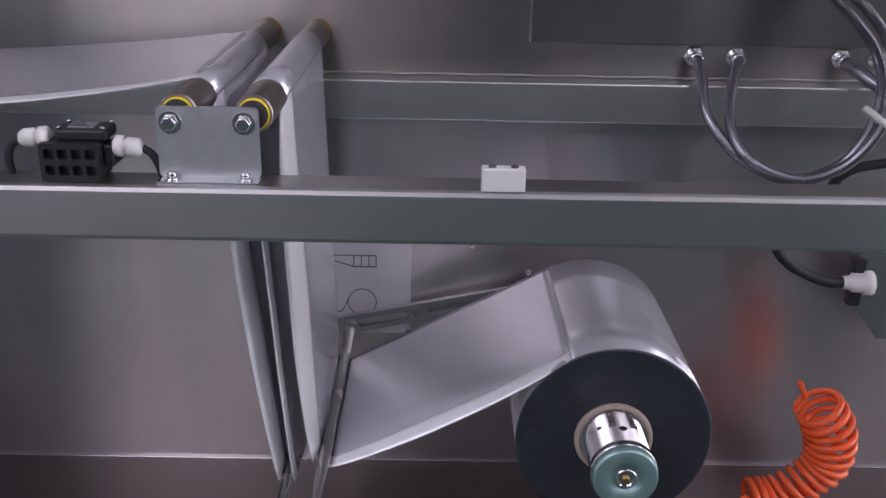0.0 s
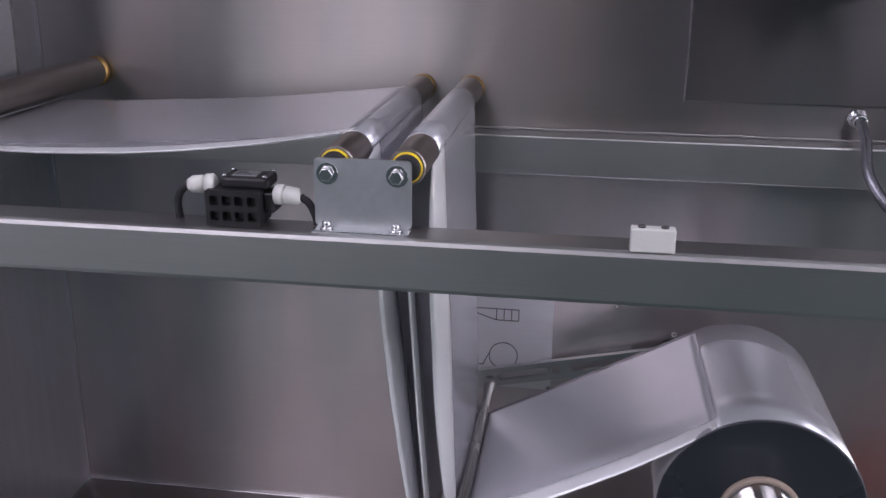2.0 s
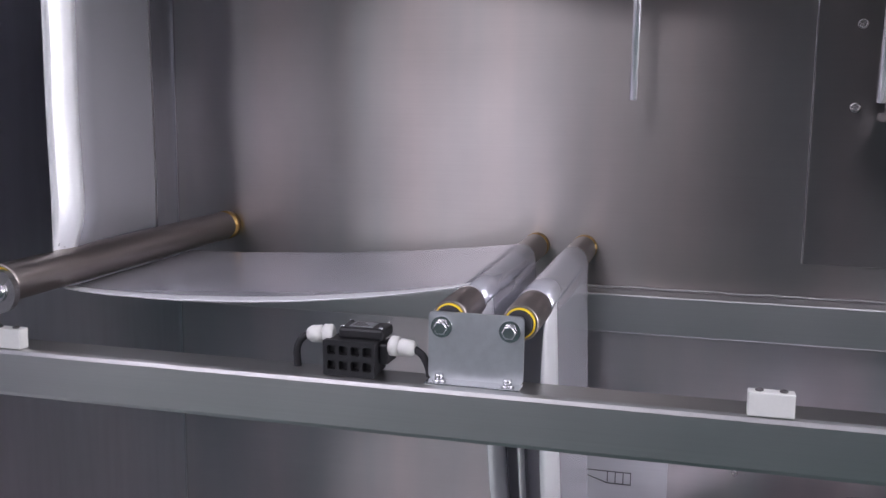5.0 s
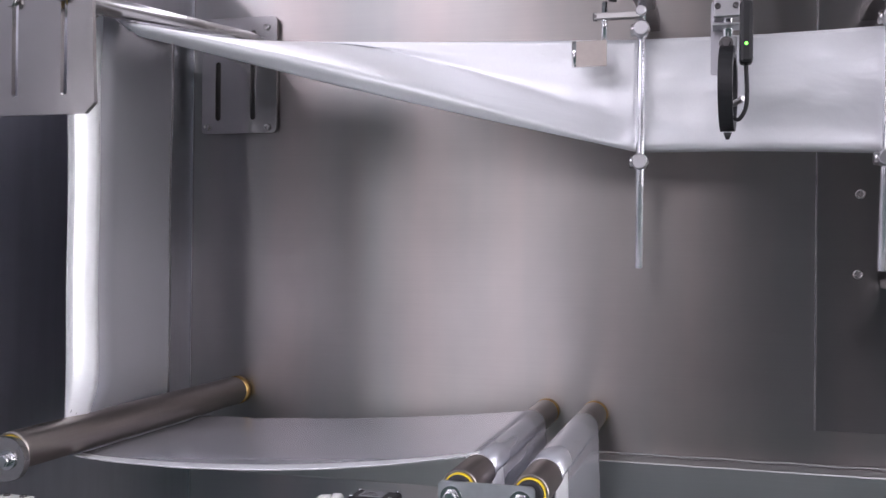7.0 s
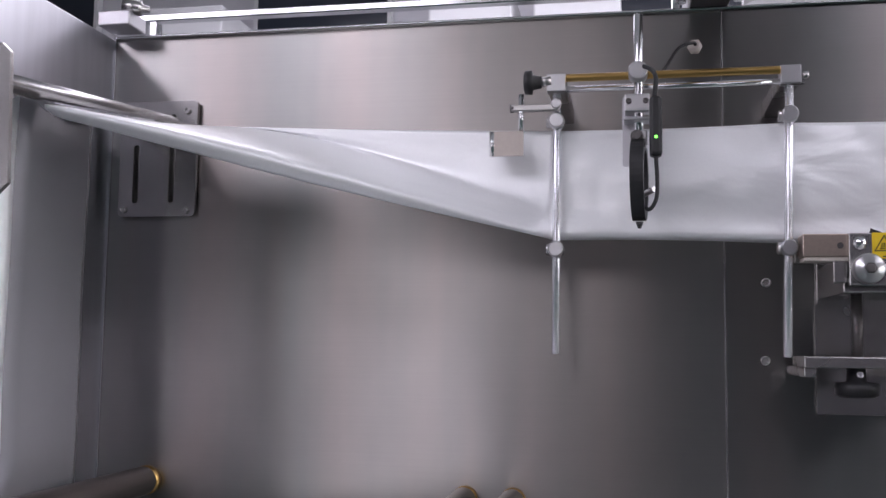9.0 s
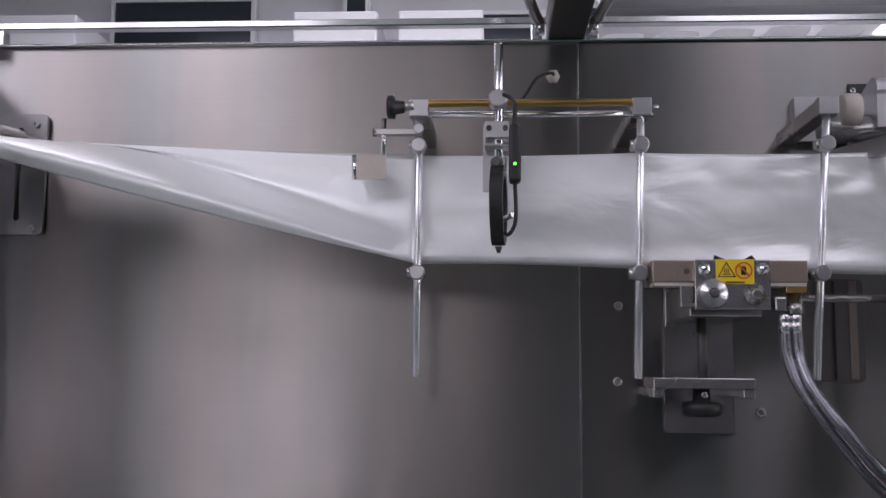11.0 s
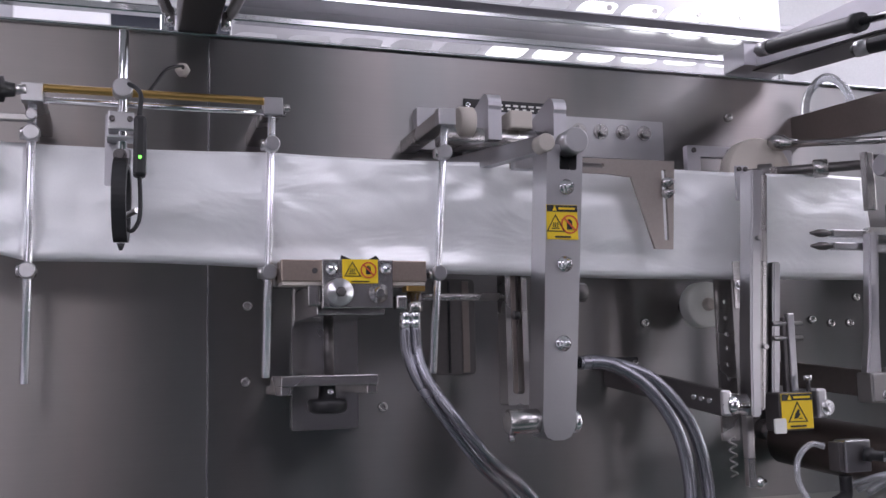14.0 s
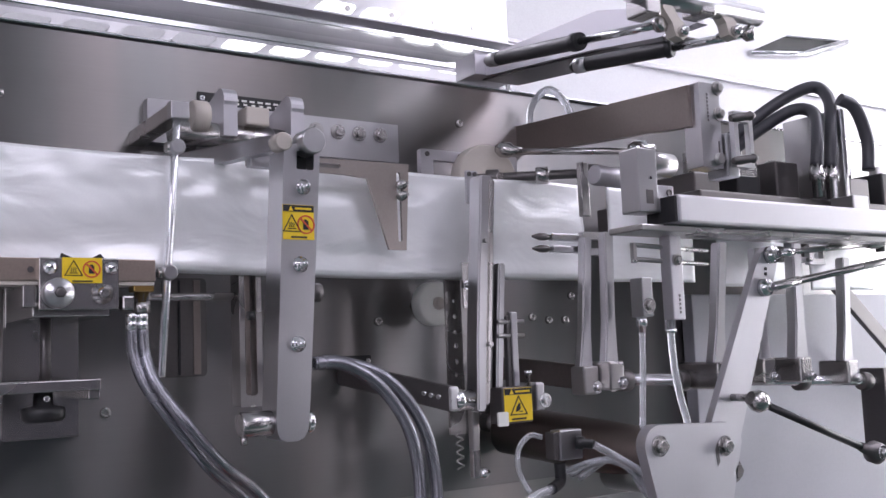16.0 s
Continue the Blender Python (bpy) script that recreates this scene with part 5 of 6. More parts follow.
solo("clear_air_tube", sweep(B(), [(1.65, 1.765, 1.093), (1.70, 1.74, 1.06), (1.76, 1.72, 1.02), (1.85, 1.72, 0.96), (1.9, 1.72, 0.88)], 0.010, 10), HOSE_CLEAR, "clear plastic air tube", "air tube", "clear air tubes")
solo("clear_air_tube", sweep(B(), [(1.54, 1.80, 0.995), (1.48, 1.79, 0.985), (1.42, 1.78, 0.955), (1.36, 1.78, 0.90), (1.33, 1.78, 0.80)], 0.011, 10), HOSE_CLEAR, "clear plastic air tube", "air tube", "clear air tubes")
solo("clear_air_tube", sweep(B(), [(1.55, 1.84, 1.115), (1.52, 1.85, 1.12), (1.485, 1.85, 1.09), (1.475, 1.84, 1.04), (1.49, 1.82, 0.99)], 0.007, 10), HOSE_CLEAR, "clear plastic air tube", "air tube", "clear air tubes")
for k in range(3):
    solo("clear_air_tube", sweep(B(), [(1.62 + 0.03 * k, 1.86, 1.02 - 0.01 * k), (1.70 + 0.02 * k, 1.78, 1.05), (1.80, 1.72, 1.0 - 0.03 * k), (1.95, 1.70, 0.96 - 0.04 * k)], 0.008, 8), HOSE_CLEAR, "clear plastic air tube", "air tube", "clear air tubes")

t = thing("drive_drum", (1.9, 2.0, 0.98), "dark brown steel drum lying under the gripper shaft", "drum")
part("drum", cyl(B(), (1.74, 2.24, 1.105), (1.87, 1.66, 1.035), 0.070, 36, 0.006), DRUM, t)
part("axle", cyl(B(), (1.715, 2.297, 1.125), (1.73, 2.2, 1.115), 0.03, 16), STEEL, t)

# ---- grippers and uprights on the shaft ----
t = thing("gripper_shaft", (2.4, 1.9, 1.22), "long ground steel shaft with clamped gripper uprights", "shaft")
part("shaft", cyl(B(), (1.83, 1.90, 1.240), (4.2, 1.90, 1.119), 0.0165, 24), GROUND, t)


def upright(x0, x1, y, z0, z1, w):
    up = part("upright", slim(B(), x0, x1, y, z0, z1, w, w * 0.9, -0.5), ALU, t, "aluminium gripper upright")
    part("clamp", box(B(), x0 - 0.026, x0 + 0.026, y - 0.03, 1.93, z0 - 0.07, z0 + 0.004, 0.006), STEEL, up)
    part("clamp_bolt", hexhead(B(), (x0 + 0.016, y - 0.03, z0 - 0.052), (0, -1, 0), 0.011, 0.013), BRIGHT, up)
    return up


upright(1.755, 1.784, 1.905, 1.275, 1.62, 0.030)
upright(1.808, 1.822, 1.865, 1.285, 1.63, 0.032)
upright(2.145, 2.19, 1.80, 1.27, 1.605, 0.036)
upright(2.40, 2.405, 1.85, 1.27, 1.60, 0.036)
upright(2.50, 2.515, 1.80, 1.27, 1.62, 0.040)
upright(2.80, 2.83, 1.85, 1.25, 1.58, 0.036)
for gx in (1.87, 2.09, 2.62, 2.95):
    part("collar", cyl(B(), (gx, 1.90, 1.238 - (gx - 1.83) * 0.051), (gx + 0.04, 1.90, 1.236 - (gx - 1.83) * 0.051), 0.030, 16, 0.004), DARK_STEEL, t)
part("end_fork", box(B(), 3.02, 3.06, 1.86, 1.95, 0.95, 1.22, 0.004), DARK_STEEL, t)

t = thing("pouch_gripper", (1.76, 1.93, 1.58), "two-finger steel pouch gripper pointing along the web", "gripper")
for z in (1.590, 1.622):
    f = part("finger", box(B(), 1.69, 1.80, 1.925, 1.945, z - 0.009, z + 0.009, 0.002), ALU, t)
    part("finger_tip", lathe(B(), (1.69, 1.935, z), (1.628, 1.935, z), [(0, 0.005), (0.3, 0.010), (0.6, 0.010), (1, 0.003)], 12), DARK_STEEL, f)
    part("finger_nut", cyl(B(), (1.785, 1.925, z), (1.785, 1.91, z), 0.008, 6), STEEL, f)
part("head", plate(B(), rounded(1.79, 1.87, 1.575, 1.638, 0.004), [rounded(1.812, 1.862, 1.594, 1.618, 0.003)], front(1.918), 0.02), ALU, t)
t2 = copy_thing(t, shift(t, 0.97, 0.0, -0.01))

# ---- finished pouches ----


def pouch(x0, x1, z0, z1, seed):
    tt = thing("pouch", ((x0 + x1) / 2, 2.02, z0), "flat silver-white pouch hanging upright in the line", "pouch", "cut pouches")

    def at(u, v, s=1):
        x, z = x0 + (x1 - x0) * u, z1 + (z0 - z1) * v
        b = 0.012 * (math.sin(math.pi * u) * math.sin(math.pi * v)) ** 0.7 + 0.003 * noise.noise(Vector((x * 9, z * 12, seed)))
        if min(u, 1 - u, v, 1 - v) < 0.02:
            b = 0.0012
        return (x, 2.022 - s * max(b, 0.0012), z)
    part("front_film", sheet(B(), at, 30, 24), FILM_WHITE, tt)
    part("back_film", sheet(B(), lambda u, v: at(u, v, -1), 16, 12), FILM_WHITE, tt)
    return tt


pouch(1.982, 2.33, 1.512, 1.788, 2.0)
pouch(2.44, 2.80, 1.50, 1.79, 5.0)
pouch(2.90, 3.26, 1.49, 1.79, 8.0)

# ---- suction carriage and small cylinders ----
t = thing("suction_head", (1.8, 1.62, 1.39), "pale suction bar with two guide pins and clear vacuum tube", "suction head")
part("bar", box(B(), 1.775, 1.815, 1.595, 1.63, 1.385, 1.60, 0.003), ALU_MATT, t)
for z in (1.562, 1.528):
    part("guide_pin", cyl(B(), (1.675, 1.615, z + 0.003), (1.955, 1.64, z - 0.003), 0.0058, 12), STEEL, t)
part("pin_yoke", box(B(), 1.668, 1.680, 1.61, 1.622, 1.522, 1.570, 0.002), STEEL, t)
part("bolt", hexhead(B(), (1.795, 1.595, 1.530), (0, -1, 0), 0.010, 0.012), STEEL, t)
for k in range(5):
    part("print_bar", box(B(), 1.795, 1.800, 1.5935, 1.5948, 1.40 + 0.010 * k, 1.406 + 0.010 * k), DARK_STEEL, t)
part("fitting", lathe(B(), (1.785, 1.62, 1.385), (1.785, 1.62, 1.355), [(0, 0.014), (0.7, 0.014), (0.72, 0.016), (1, 0.015)], 10), BRIGHT, t)
part("vacuum_tube", sweep(B(), [(1.785, 1.62, 1.36), (1.79, 1.62, 1.28), (1.805, 1.62, 1.20), (1.83, 1.62, 1.11), (1.85, 1.64, 1.0)], 0.009, 10), HOSE_CLEAR, t)
t = thing("small_cylinder", (1.84, 1.75, 1.39), "small air cylinder with a hexagon bolt and tube fitting", "cylinder")
part("body", box(B(), 1.826, 1.862, 1.745, 1.79, 1.40, 1.50, 0.003), ALU, t)
part("bolt", hexhead(B(), (1.845, 1.745, 1.428), (0, -1, 0), 0.014, 0.014), STEEL, t)
part("fitting", lathe(B(), (1.835, 1.765, 1.40), (1.835, 1.765, 1.36), [(0, 0.011), (0.2, 0.015), (0.6, 0.015), (0.62, 0.012), (1, 0.011)], 10), BRIGHT, t)
part("tube", sweep(B(), [(1.835, 1.765, 1.365), (1.832, 1.765, 1.28), (1.82, 1.765, 1.15), (1.81, 1.765, 1.0)], 0.008, 10), HOSE_CLEAR, t)

# ---- swinging lever, link rods, base plate ----
t = thing("swing_lever", (2.05, 1.68, 1.0), "broad flat steel swing lever with two rod ends", "lever")


def swing(u, v, w):
    return Vector((2.035 + 0.222 * v / 0.46 + u * (1 - 0.25 * v / 0.46), 1.685 + w, 1.105 + v))


part("lever", plate(B(), [(-0.066, -0.12), (0.066, -0.12), (0.058, 0.42), (0.045, 0.462), (0.02, 0.478), (-0.02, 0.478), (-0.045, 0.46), (-0.055, 0.42)], [], swing, 0.022), ALU_MATT, t)
for lx, lz in ((2.256, 1.560), (2.219, 1.470)):
    r = part("rod_end", lathe(B(), (lx, 1.685, lz), (lx, 1.65, lz), [(0, 0.024), (0.5, 0.024), (0.52, 0.015), (0.8, 0.013), (1, 0.010)], 20), BRIGHT, t)
    part("ball_shank", lathe(B(), (lx + 0.02, 1.668, lz + 0.001), (lx + 0.075, 1.664, lz + 0.008), [(0, 0.008), (0.4, 0.008), (0.42, 0.012), (1, 0.012)], 12), BRIGHT, r)
for dz in (0.0, 0.014):
    part("hole", cyl(B(), (2.235, 1.6845, 1.508 + dz), (2.235, 1.682, 1.508 + dz), 0.005, 12), BLACK, t)
t = thing("link_rod", (2.4, 1.64, 1.57), "thin steel link rod with ball joints", "link rod", "link rods")
part("rod", cyl(B(), (2.32, 1.664, 1.568), (2.62, 1.61, 1.592), 0.0085, 14), STEEL, t)
part("joint", lathe(B(), (2.60, 1.61, 1.589), (2.665, 1.60, 1.595), [(0, 0.010), (0.3, 0.014), (0.8, 0.014), (1, 0.008)], 12), STEEL, t)
part("stud", cyl(B(), (2.655, 1.605, 1.57), (2.655, 1.605, 1.64), 0.013, 12), DARK_STEEL, t)
t = thing("link_rod", (2.4, 1.64, 1.48), "long steel link rod with ball joints", "link rod", "link rods")
part("rod", cyl(B(), (2.28, 1.664, 1.478), (2.95, 1.58, 1.585), 0.0105, 14), STEEL, t)
part("joint", cyl(B(), (2.25, 1.668, 1.472), (2.34, 1.658, 1.488), 0.013, 8), STEEL, t)
t = thing("tie_rod", (2.1, 1.6, 1.17), "black tie rod with ball joints below the shaft", "link rod", "link rods")
part("rod", cyl(B(), (2.09, 1.60, 1.165), (2.40, 1.55, 1.036), 0.010, 14), BLACK, t)
part("ball_joint", lathe(B(), (2.045, 1.61, 1.185), (2.10, 1.60, 1.162), [(0, 0.018), (0.3, 0.028), (0.6, 0.028), (1, 0.012)], 16), STEEL, t)
part("ball_joint", lathe(B(), (2.40, 1.55, 1.036), (2.47, 1.54, 1.010), [(0, 0.012), (0.4, 0.016), (0.6, 0.030), (0.9, 0.030), (1, 0.018)], 16), DARK_STEEL, t)
part("stud", cyl(B(), (2.06, 1.60, 1.183), (2.066, 1.69, 1.183), 0.010, 12), STEEL, t)
part("joint_nut", hexhead(B(), (2.45, 1.52, 1.018), (0, -1, 0), 0.013, 0.016), BRIGHT, t)

t = thing("bearing_plate", (1.82, 1.6, 0.78), "pale rounded triangular bearing plate with two hexagon bolts", "plate")


def soft_outline():
    pts = []
    for cx, cz, r, a0, a1 in ((1.940, 1.082, 0.050, 0, 100), (1.706, 1.094, 0.048, 85, 190), (1.775, 0.80, 0.04, 190, 270), (1.86, 0.80, 0.04, 270, 355)):
        for k in range(9):
            a = radians(a0 + (a1 - a0) * k / 8)
            pts.append((cx + r * math.cos(a), cz + r * math.sin(a)))
    return pts


part("plate", plate(B(), soft_outline(), [], front(1.60), 0.03), ALU_MATT, t)
for bx, bz in ((1.703, 1.094), (1.925, 1.076)):
    part("bolt", hexhead(B(), (bx, 1.60, bz), (0, -1, 0), 0.017, 0.02), STEEL, t)
part("scuff", plate(B(), [(1.892, 1.07), (1.900, 1.085), (1.906, 1.04), (1.898, 1.03)], [], front(1.5985), 0.0014), DARK_STEEL, t, "dark scuffed paint patch")
part("hub", cyl(B(), (1.83, 1.63, 1.0), (1.83, 1.9, 1.0), 0.045, 24), STEEL, t)
part("hex_nut", hexhead(B(), (1.975, 1.62, 1.01), (0, -1, 0), 0.02, 0.02), DARK_STEEL, t)

# ---- transfer beam, brown arm and head block ----
t = thing("transfer_beam", (2.2, 1.52, 1.6), "thick white-grey aluminium transfer beam", "beam")
part("beam", box(B(), 1.712, 4.2, 1.50, 1.60, 1.605, 1.672, 0.007), ALU_MATT, t)
part("under_rail", box(B(), 1.62, 4.2, 1.53, 1.64, 1.588, 1.603, 0.003), STEEL, t)
part("end_plate", box(B(), 1.704, 1.711, 1.505, 1.595, 1.608, 1.668), BLACK, t)
t = thing("reach_beam", (1.89, 2.295, 1.95), "dull brown flat steel arm reaching from the panel", "arm")
bm = B()
a0, a1 = Vector((1.888, 2.295, 1.972)), Vector((1.778, 1.50, 1.884))
vs = [bm.verts.new(p + Vector((dx, 0, dz))) for p, h in ((a0, 0.044), (a1, 0.050)) for dx in (-0.012, 0.012) for dz in (-h, h)]
for q in ((0, 1, 3, 2), (4, 6, 7, 5), (0, 4, 5, 1), (2, 3, 7, 6), (0, 2, 6, 4), (1, 5, 7, 3)):
    bm.faces.new([vs[i] for i in q])
part("arm", bm, BROWN_STEEL, t)
head = part("head_block", plate(B(), rounded(1.776, 1.845, 1.735, 1.938, 0.003), [], front(1.475), 0.05), ALU, t, "pale machined head block")
for z in (1.928, 1.866):
    part("bolt", hexhead(B(), (1.838, 1.475, z), (0, -1, 0), 0.0115, 0.014), STEEL, head)
for k in range(8):
    part("print_bar", box(B(), 1.800, 1.804, 1.4735, 1.4748, 1.845 + 0.0088 * k, 1.851 + 0.0088 * k), DARK_STEEL, head)
part("clamp_slot", box(B(), 1.832, 1.836, 1.4735, 1.4748, 1.75, 1.80), DARK_STEEL, head)
part("eccentric", cyl(B(), (1.826, 1.475, 1.756), (1.826, 1.462, 1.756), 0.014, 20, 0.002), STEEL, head)

t = thing("stroke_frame", (1.87, 1.46, 1.73), "small machined frame with two black-tipped pins", "frame")
part("block", box(B(), 1.850, 1.890, 1.465, 1.53, 1.715, 1.82, 0.004), ALU, t)
part("frame", plate(B(), rounded(1.855, 1.922, 1.735, 1.87, 0.004), [rounded(1.87, 1.908, 1.765, 1.845, 0.003)], front(1.445), 0.014), ALU, t)
for z in (1.852, 1.750):
    part("pin", lathe(B(), (1.838, 1.44, z - 0.004), (1.905, 1.425, z + 0.006), [(0, 0.008), (0.2, 0.011), (0.8, 0.009), (0.82, 0.012), (1, 0.006)], 12), DARK_STEEL, t)
part("tab", plate(B(), rounded(1.90, 2.06, 1.742, 1.782, 0.003), [rounded(1.995, 2.03, 1.756, 1.768, 0.005)], front(1.55), 0.008), STEEL, t)
t = thing("shaft_support", (1.69, 1.55, 1.64), "aluminium support block with a turned cylinder through it", "block")
part("block", box(B(), 1.628, 1.690, 1.54, 1.60, 1.632, 1.782, 0.003), ALU, t)
part("side_block", box(B(), 1.690, 1.752, 1.55, 1.61, 1.635, 1.70, 0.003), ALU_MATT, t)
part("label", box(B(), 1.650, 1.672, 1.5385, 1.5398, 1.652, 1.684), DARK_STEEL, t, "small grey sticker")
part("dowel", cyl(B(), (1.664, 1.54, 1.712), (1.664, 1.536, 1.712), 0.004, 10), BRIGHT, t)
part("socket", capscrew(B(), (1.735, 1.55, 1.682), (0, -1, 0), 0.009, 0.004), DARK_STEEL, t)
part("near_cylinder", cyl(B(), (1.69, 1.60, 1.764), (1.80, 1.60, 1.760), 0.029, 28, 0.003), STEEL, t)
part("far_cylinder", cyl(B(), (1.685, 1.75, 1.757), (1.835, 1.75, 1.752), 0.026, 28, 0.003), ALU_MATT, t)
part("drop_bar", box(B(), 1.69, 1.715, 1.80, 1.82, 1.66, 1.80, 0.003), STEEL, t)

t = thing("valve_bank", (2.6, 1.95, 1.67), "dark row of pneumatic valves and housings behind the beam", "valve bank")
part("base", box(B(), 2.15, 3.4, 1.82, 2.25, 1.675, 1.76, 0.006), DARK_STEEL, t)
for k in range(6):
    x = 2.22 + 0.19 * k
    v = part("valve", box(B(), x, x + 0.11, 1.90, 2.15, 1.76, 1.83 + 0.03 * (k % 3), 0.006), BLACK if k % 2 else DARK_STEEL, t)
    part("valve_cap", cyl(B(), (x + 0.05, 1.95, 1.83), (x + 0.05, 1.95, 1.90 + 0.02 * (k % 2)), 0.026, 16, 0.004), STEEL, v)
for x in (2.665, 2.735):
    part("fitting", lathe(B(), (x, 1.80, 1.76), (x, 1.80, 1.865), [(0, 0.018), (0.5, 0.018), (0.52, 0.024), (0.8, 0.024), (0.82, 0.020), (1, 0.020)], 8), STEEL, t)
part("yellow_cap", box(B(), 2.02, 2.06, 1.70, 1.74, 1.675, 1.71, 0.004), YELLOW, t)
part("yellow_cap", box(B(), 1.95, 1.985, 1.72, 1.75, 1.675, 1.70, 0.004), YELLOW, t)
part("pale_block", box(B(), 2.72, 2.80, 1.72, 1.80, 1.675, 1.76, 0.004), ALU, t)
part("side_plate", box(B(), 2.78, 2.80, 1.78, 2.0, 1.70, 2.05, 0.004), ALU, t)
for pts in ([(2.735, 1.80, 1.86), (2.75, 1.80, 1.98), (2.80, 1.83, 2.09), (2.79, 1.88, 2.145), (2.70, 1.95, 2.10), (2.57, 2.02, 2.0), (2.5, 2.08, 1.93)],
            [(2.665, 1.80, 1.86), (2.68, 1.80, 1.95), (2.73, 1.84, 2.04), (2.71, 1.90, 2.065), (2.63, 1.97, 2.01), (2.55, 2.05, 1.93), (2.5, 2.1, 1.88)],
            [(2.86, 1.75, 1.85), (2.865, 1.75, 1.95), (2.83, 1.76, 2.05), (2.78, 1.78, 2.08)]):
    solo("black_hose", sweep(B(), pts, 0.020, 14), HOSE_BLACK, "thick black rubber hose looping over the valves", "hose", "black hoses")
solo("clear_air_tube", sweep(B(), [(1.92, 2.28, 1.99), (1.905, 2.25, 2.07), (1.93, 2.2, 2.115), (1.98, 2.18, 2.08), (1.99, 2.16, 2.0)], 0.012, 10), HOSE_CLEAR, "clear plastic air tube", "air tube", "clear air tubes")
solo("chute", box(B(), 2.55, 5.0, 2.24, 2.29, 0.3, 1.49, 0.004), PALE_PAINT, "pale grey sheet-metal chute panel", "panel", kind="structure")
solo("chute_bar", box(B(), -0.55, 0.55, -0.01, 0.01, -0.03, 0.03, 0.003, turn=Matrix.Translation((3.35, 2.10, 1.36)) @ Matrix.Rotation(radians(38), 4, "Y")), DARK_STEEL, "dark slanting bar across the chute", "bar", kind="structure")

# ---- hood above the panel: roof beam, gussets, gas springs, hinge ----
t = thing("roof_beam", (0.184, WALL, 2.13), "dark grey square beam carrying the hood above the panel", "beam")
part("beam", box(B(), 0.138, 0.230, 0.9, 2.36, 2.130, 2.22, 0.004), DARK_STEEL, t)
for sx, x in ((-1, 0.118), (1, 0.250)):
    part("brace", sweep(B(), [(x, 2.27, 2.165), (x + sx * 0.012, 2.25, 2.175), (x + sx * 0.05, 2.16, 2.24), (x + sx * 0.12, 2.0, 2.36)], 0.014, 12), STEEL, t, "steel tube brace")
    part("brace_foot", cyl(B(), (x, 2.275, 2.135), (x, 2.275, 2.172), 0.012, 12), BRIGHT, t)
t = thing("hood_bracket", (-1.3, 2.28, 2.13), "pale metal hood bracket with a screw", "bracket")
part("gusset", box(B(), -1.36, -1.27, 2.20, 2.29, 2.130, 2.17, 0.004), ALU_MATT, t)
part("screw", lathe(B(), (-1.30, 2.22, 2.185), (-1.235, 2.24, 2.18), [(0, 0.020), (0.7, 0.020), (0.72, 0.012), (1, 0.008)], 14), STEEL, t)

t = thing("hood_gusset", (1.75, 2.28, 2.13), "tapered sheet-metal hood arm resting on the panel's top edge", "hood arm")
part("foot", box(B(), 1.66, 1.82, 2.20, 2.30, 2.131, 2.195, 0.003), ALU_MATT, t)
bm = B()
plate(bm, [(2.24, 2.135), (2.24, 2.19), (1.72, 2.175), (1.45, 2.10), (1.40, 2.045), (1.52, 2.045), (1.75, 2.08)], [], facing_x(1.70), 0.035)
part("arm", bm, ALU_MATT, t)
part("under_edge", box(B(), 1.715, 1.85, 1.50, 2.24, 2.128, 2.133, 0.001, turn=Matrix.Translation((0, 2.24, 2.13)) @ Matrix.Rotation(radians(6), 4, "X") @ Matrix.Translation((0, -2.24, -2.13))), DARK_STEEL, t)


def gas_spring(a, b):
    a, b = Vector(a), Vector(b)
    tt = thing("gas_spring", a, "black gas spring with a bright piston rod holding the hood", "gas spring", "hood gas springs")
    m = a.lerp(b, 0.62)
    part("cylinder", lathe(B(), a, m, [(0, 0.008), (0.05, 0.018), (0.93, 0.019), (0.94, 0.023), (1, 0.021)], 20), BLACK, tt)
    part("piston_rod", cyl(B(), m, b, 0.0095, 14), BRIGHT, tt)
    part("ball_end", lathe(B(), b, b + (b - a).normalized() * 0.03, [(0, 0.010), (0.3, 0.018), (0.8, 0.018), (1, 0.010)], 14), STEEL, tt)
    part("silver_band", lathe(B(), a.lerp(b, 0.03), a.lerp(b, 0.10), [(0, 0.0192), (1, 0.0195)], 20), ALU, tt)
    return tt


gas_spring((1.59, 2.05, 2.118), (1.524, 1.36, 2.0))
gas_spring((1.628, 1.75, 2.026), (1.800, 1.36, 2.02))
t = thing("lid_pivot", (1.62, 1.32, 2.03), "cream hinge knuckles on a grey cross tube", "hinge")
part("tube", cyl(B(), (1.42, 1.33, 2.045), (1.82, 1.33, 2.055), 0.022, 20), ALU, t)
for x, z, r in ((1.508, 2.045, 0.0), (1.676, 2.072, 0.01)):
    edge = [(-0.014, 0.075), (-0.012, 0.020), (-0.002, -0.028), (0.022, -0.062), (0.030, -0.092), (0.052, -0.100), (0.066, -0.086), (0.062, -0.062), (0.040, -0.040), (0.020, -0.008), (0.016, 0.030), (0.020, 0.075)]
    part("knuckle", plate(B(), [(x + q[0] * (1 + r), z + q[1] * 0.85) for q in edge], [], front(1.318), 0.026), CREAM, t, "cream curved hinge hook")
    part("block", box(B(), x - 0.060, x - 0.016, 1.31, 1.37, z - 0.045, z + 0.075, 0.005), STEEL, t)
    part("pin", lathe(B(), (x + 0.046, 1.300, z - 0.068), (x + 0.046, 1.362, z - 0.068), [(0, 0.006), (0.05, 0.011), (0.3, 0.011), (0.32, 0.008), (1, 0.008)], 16), BRIGHT, t)

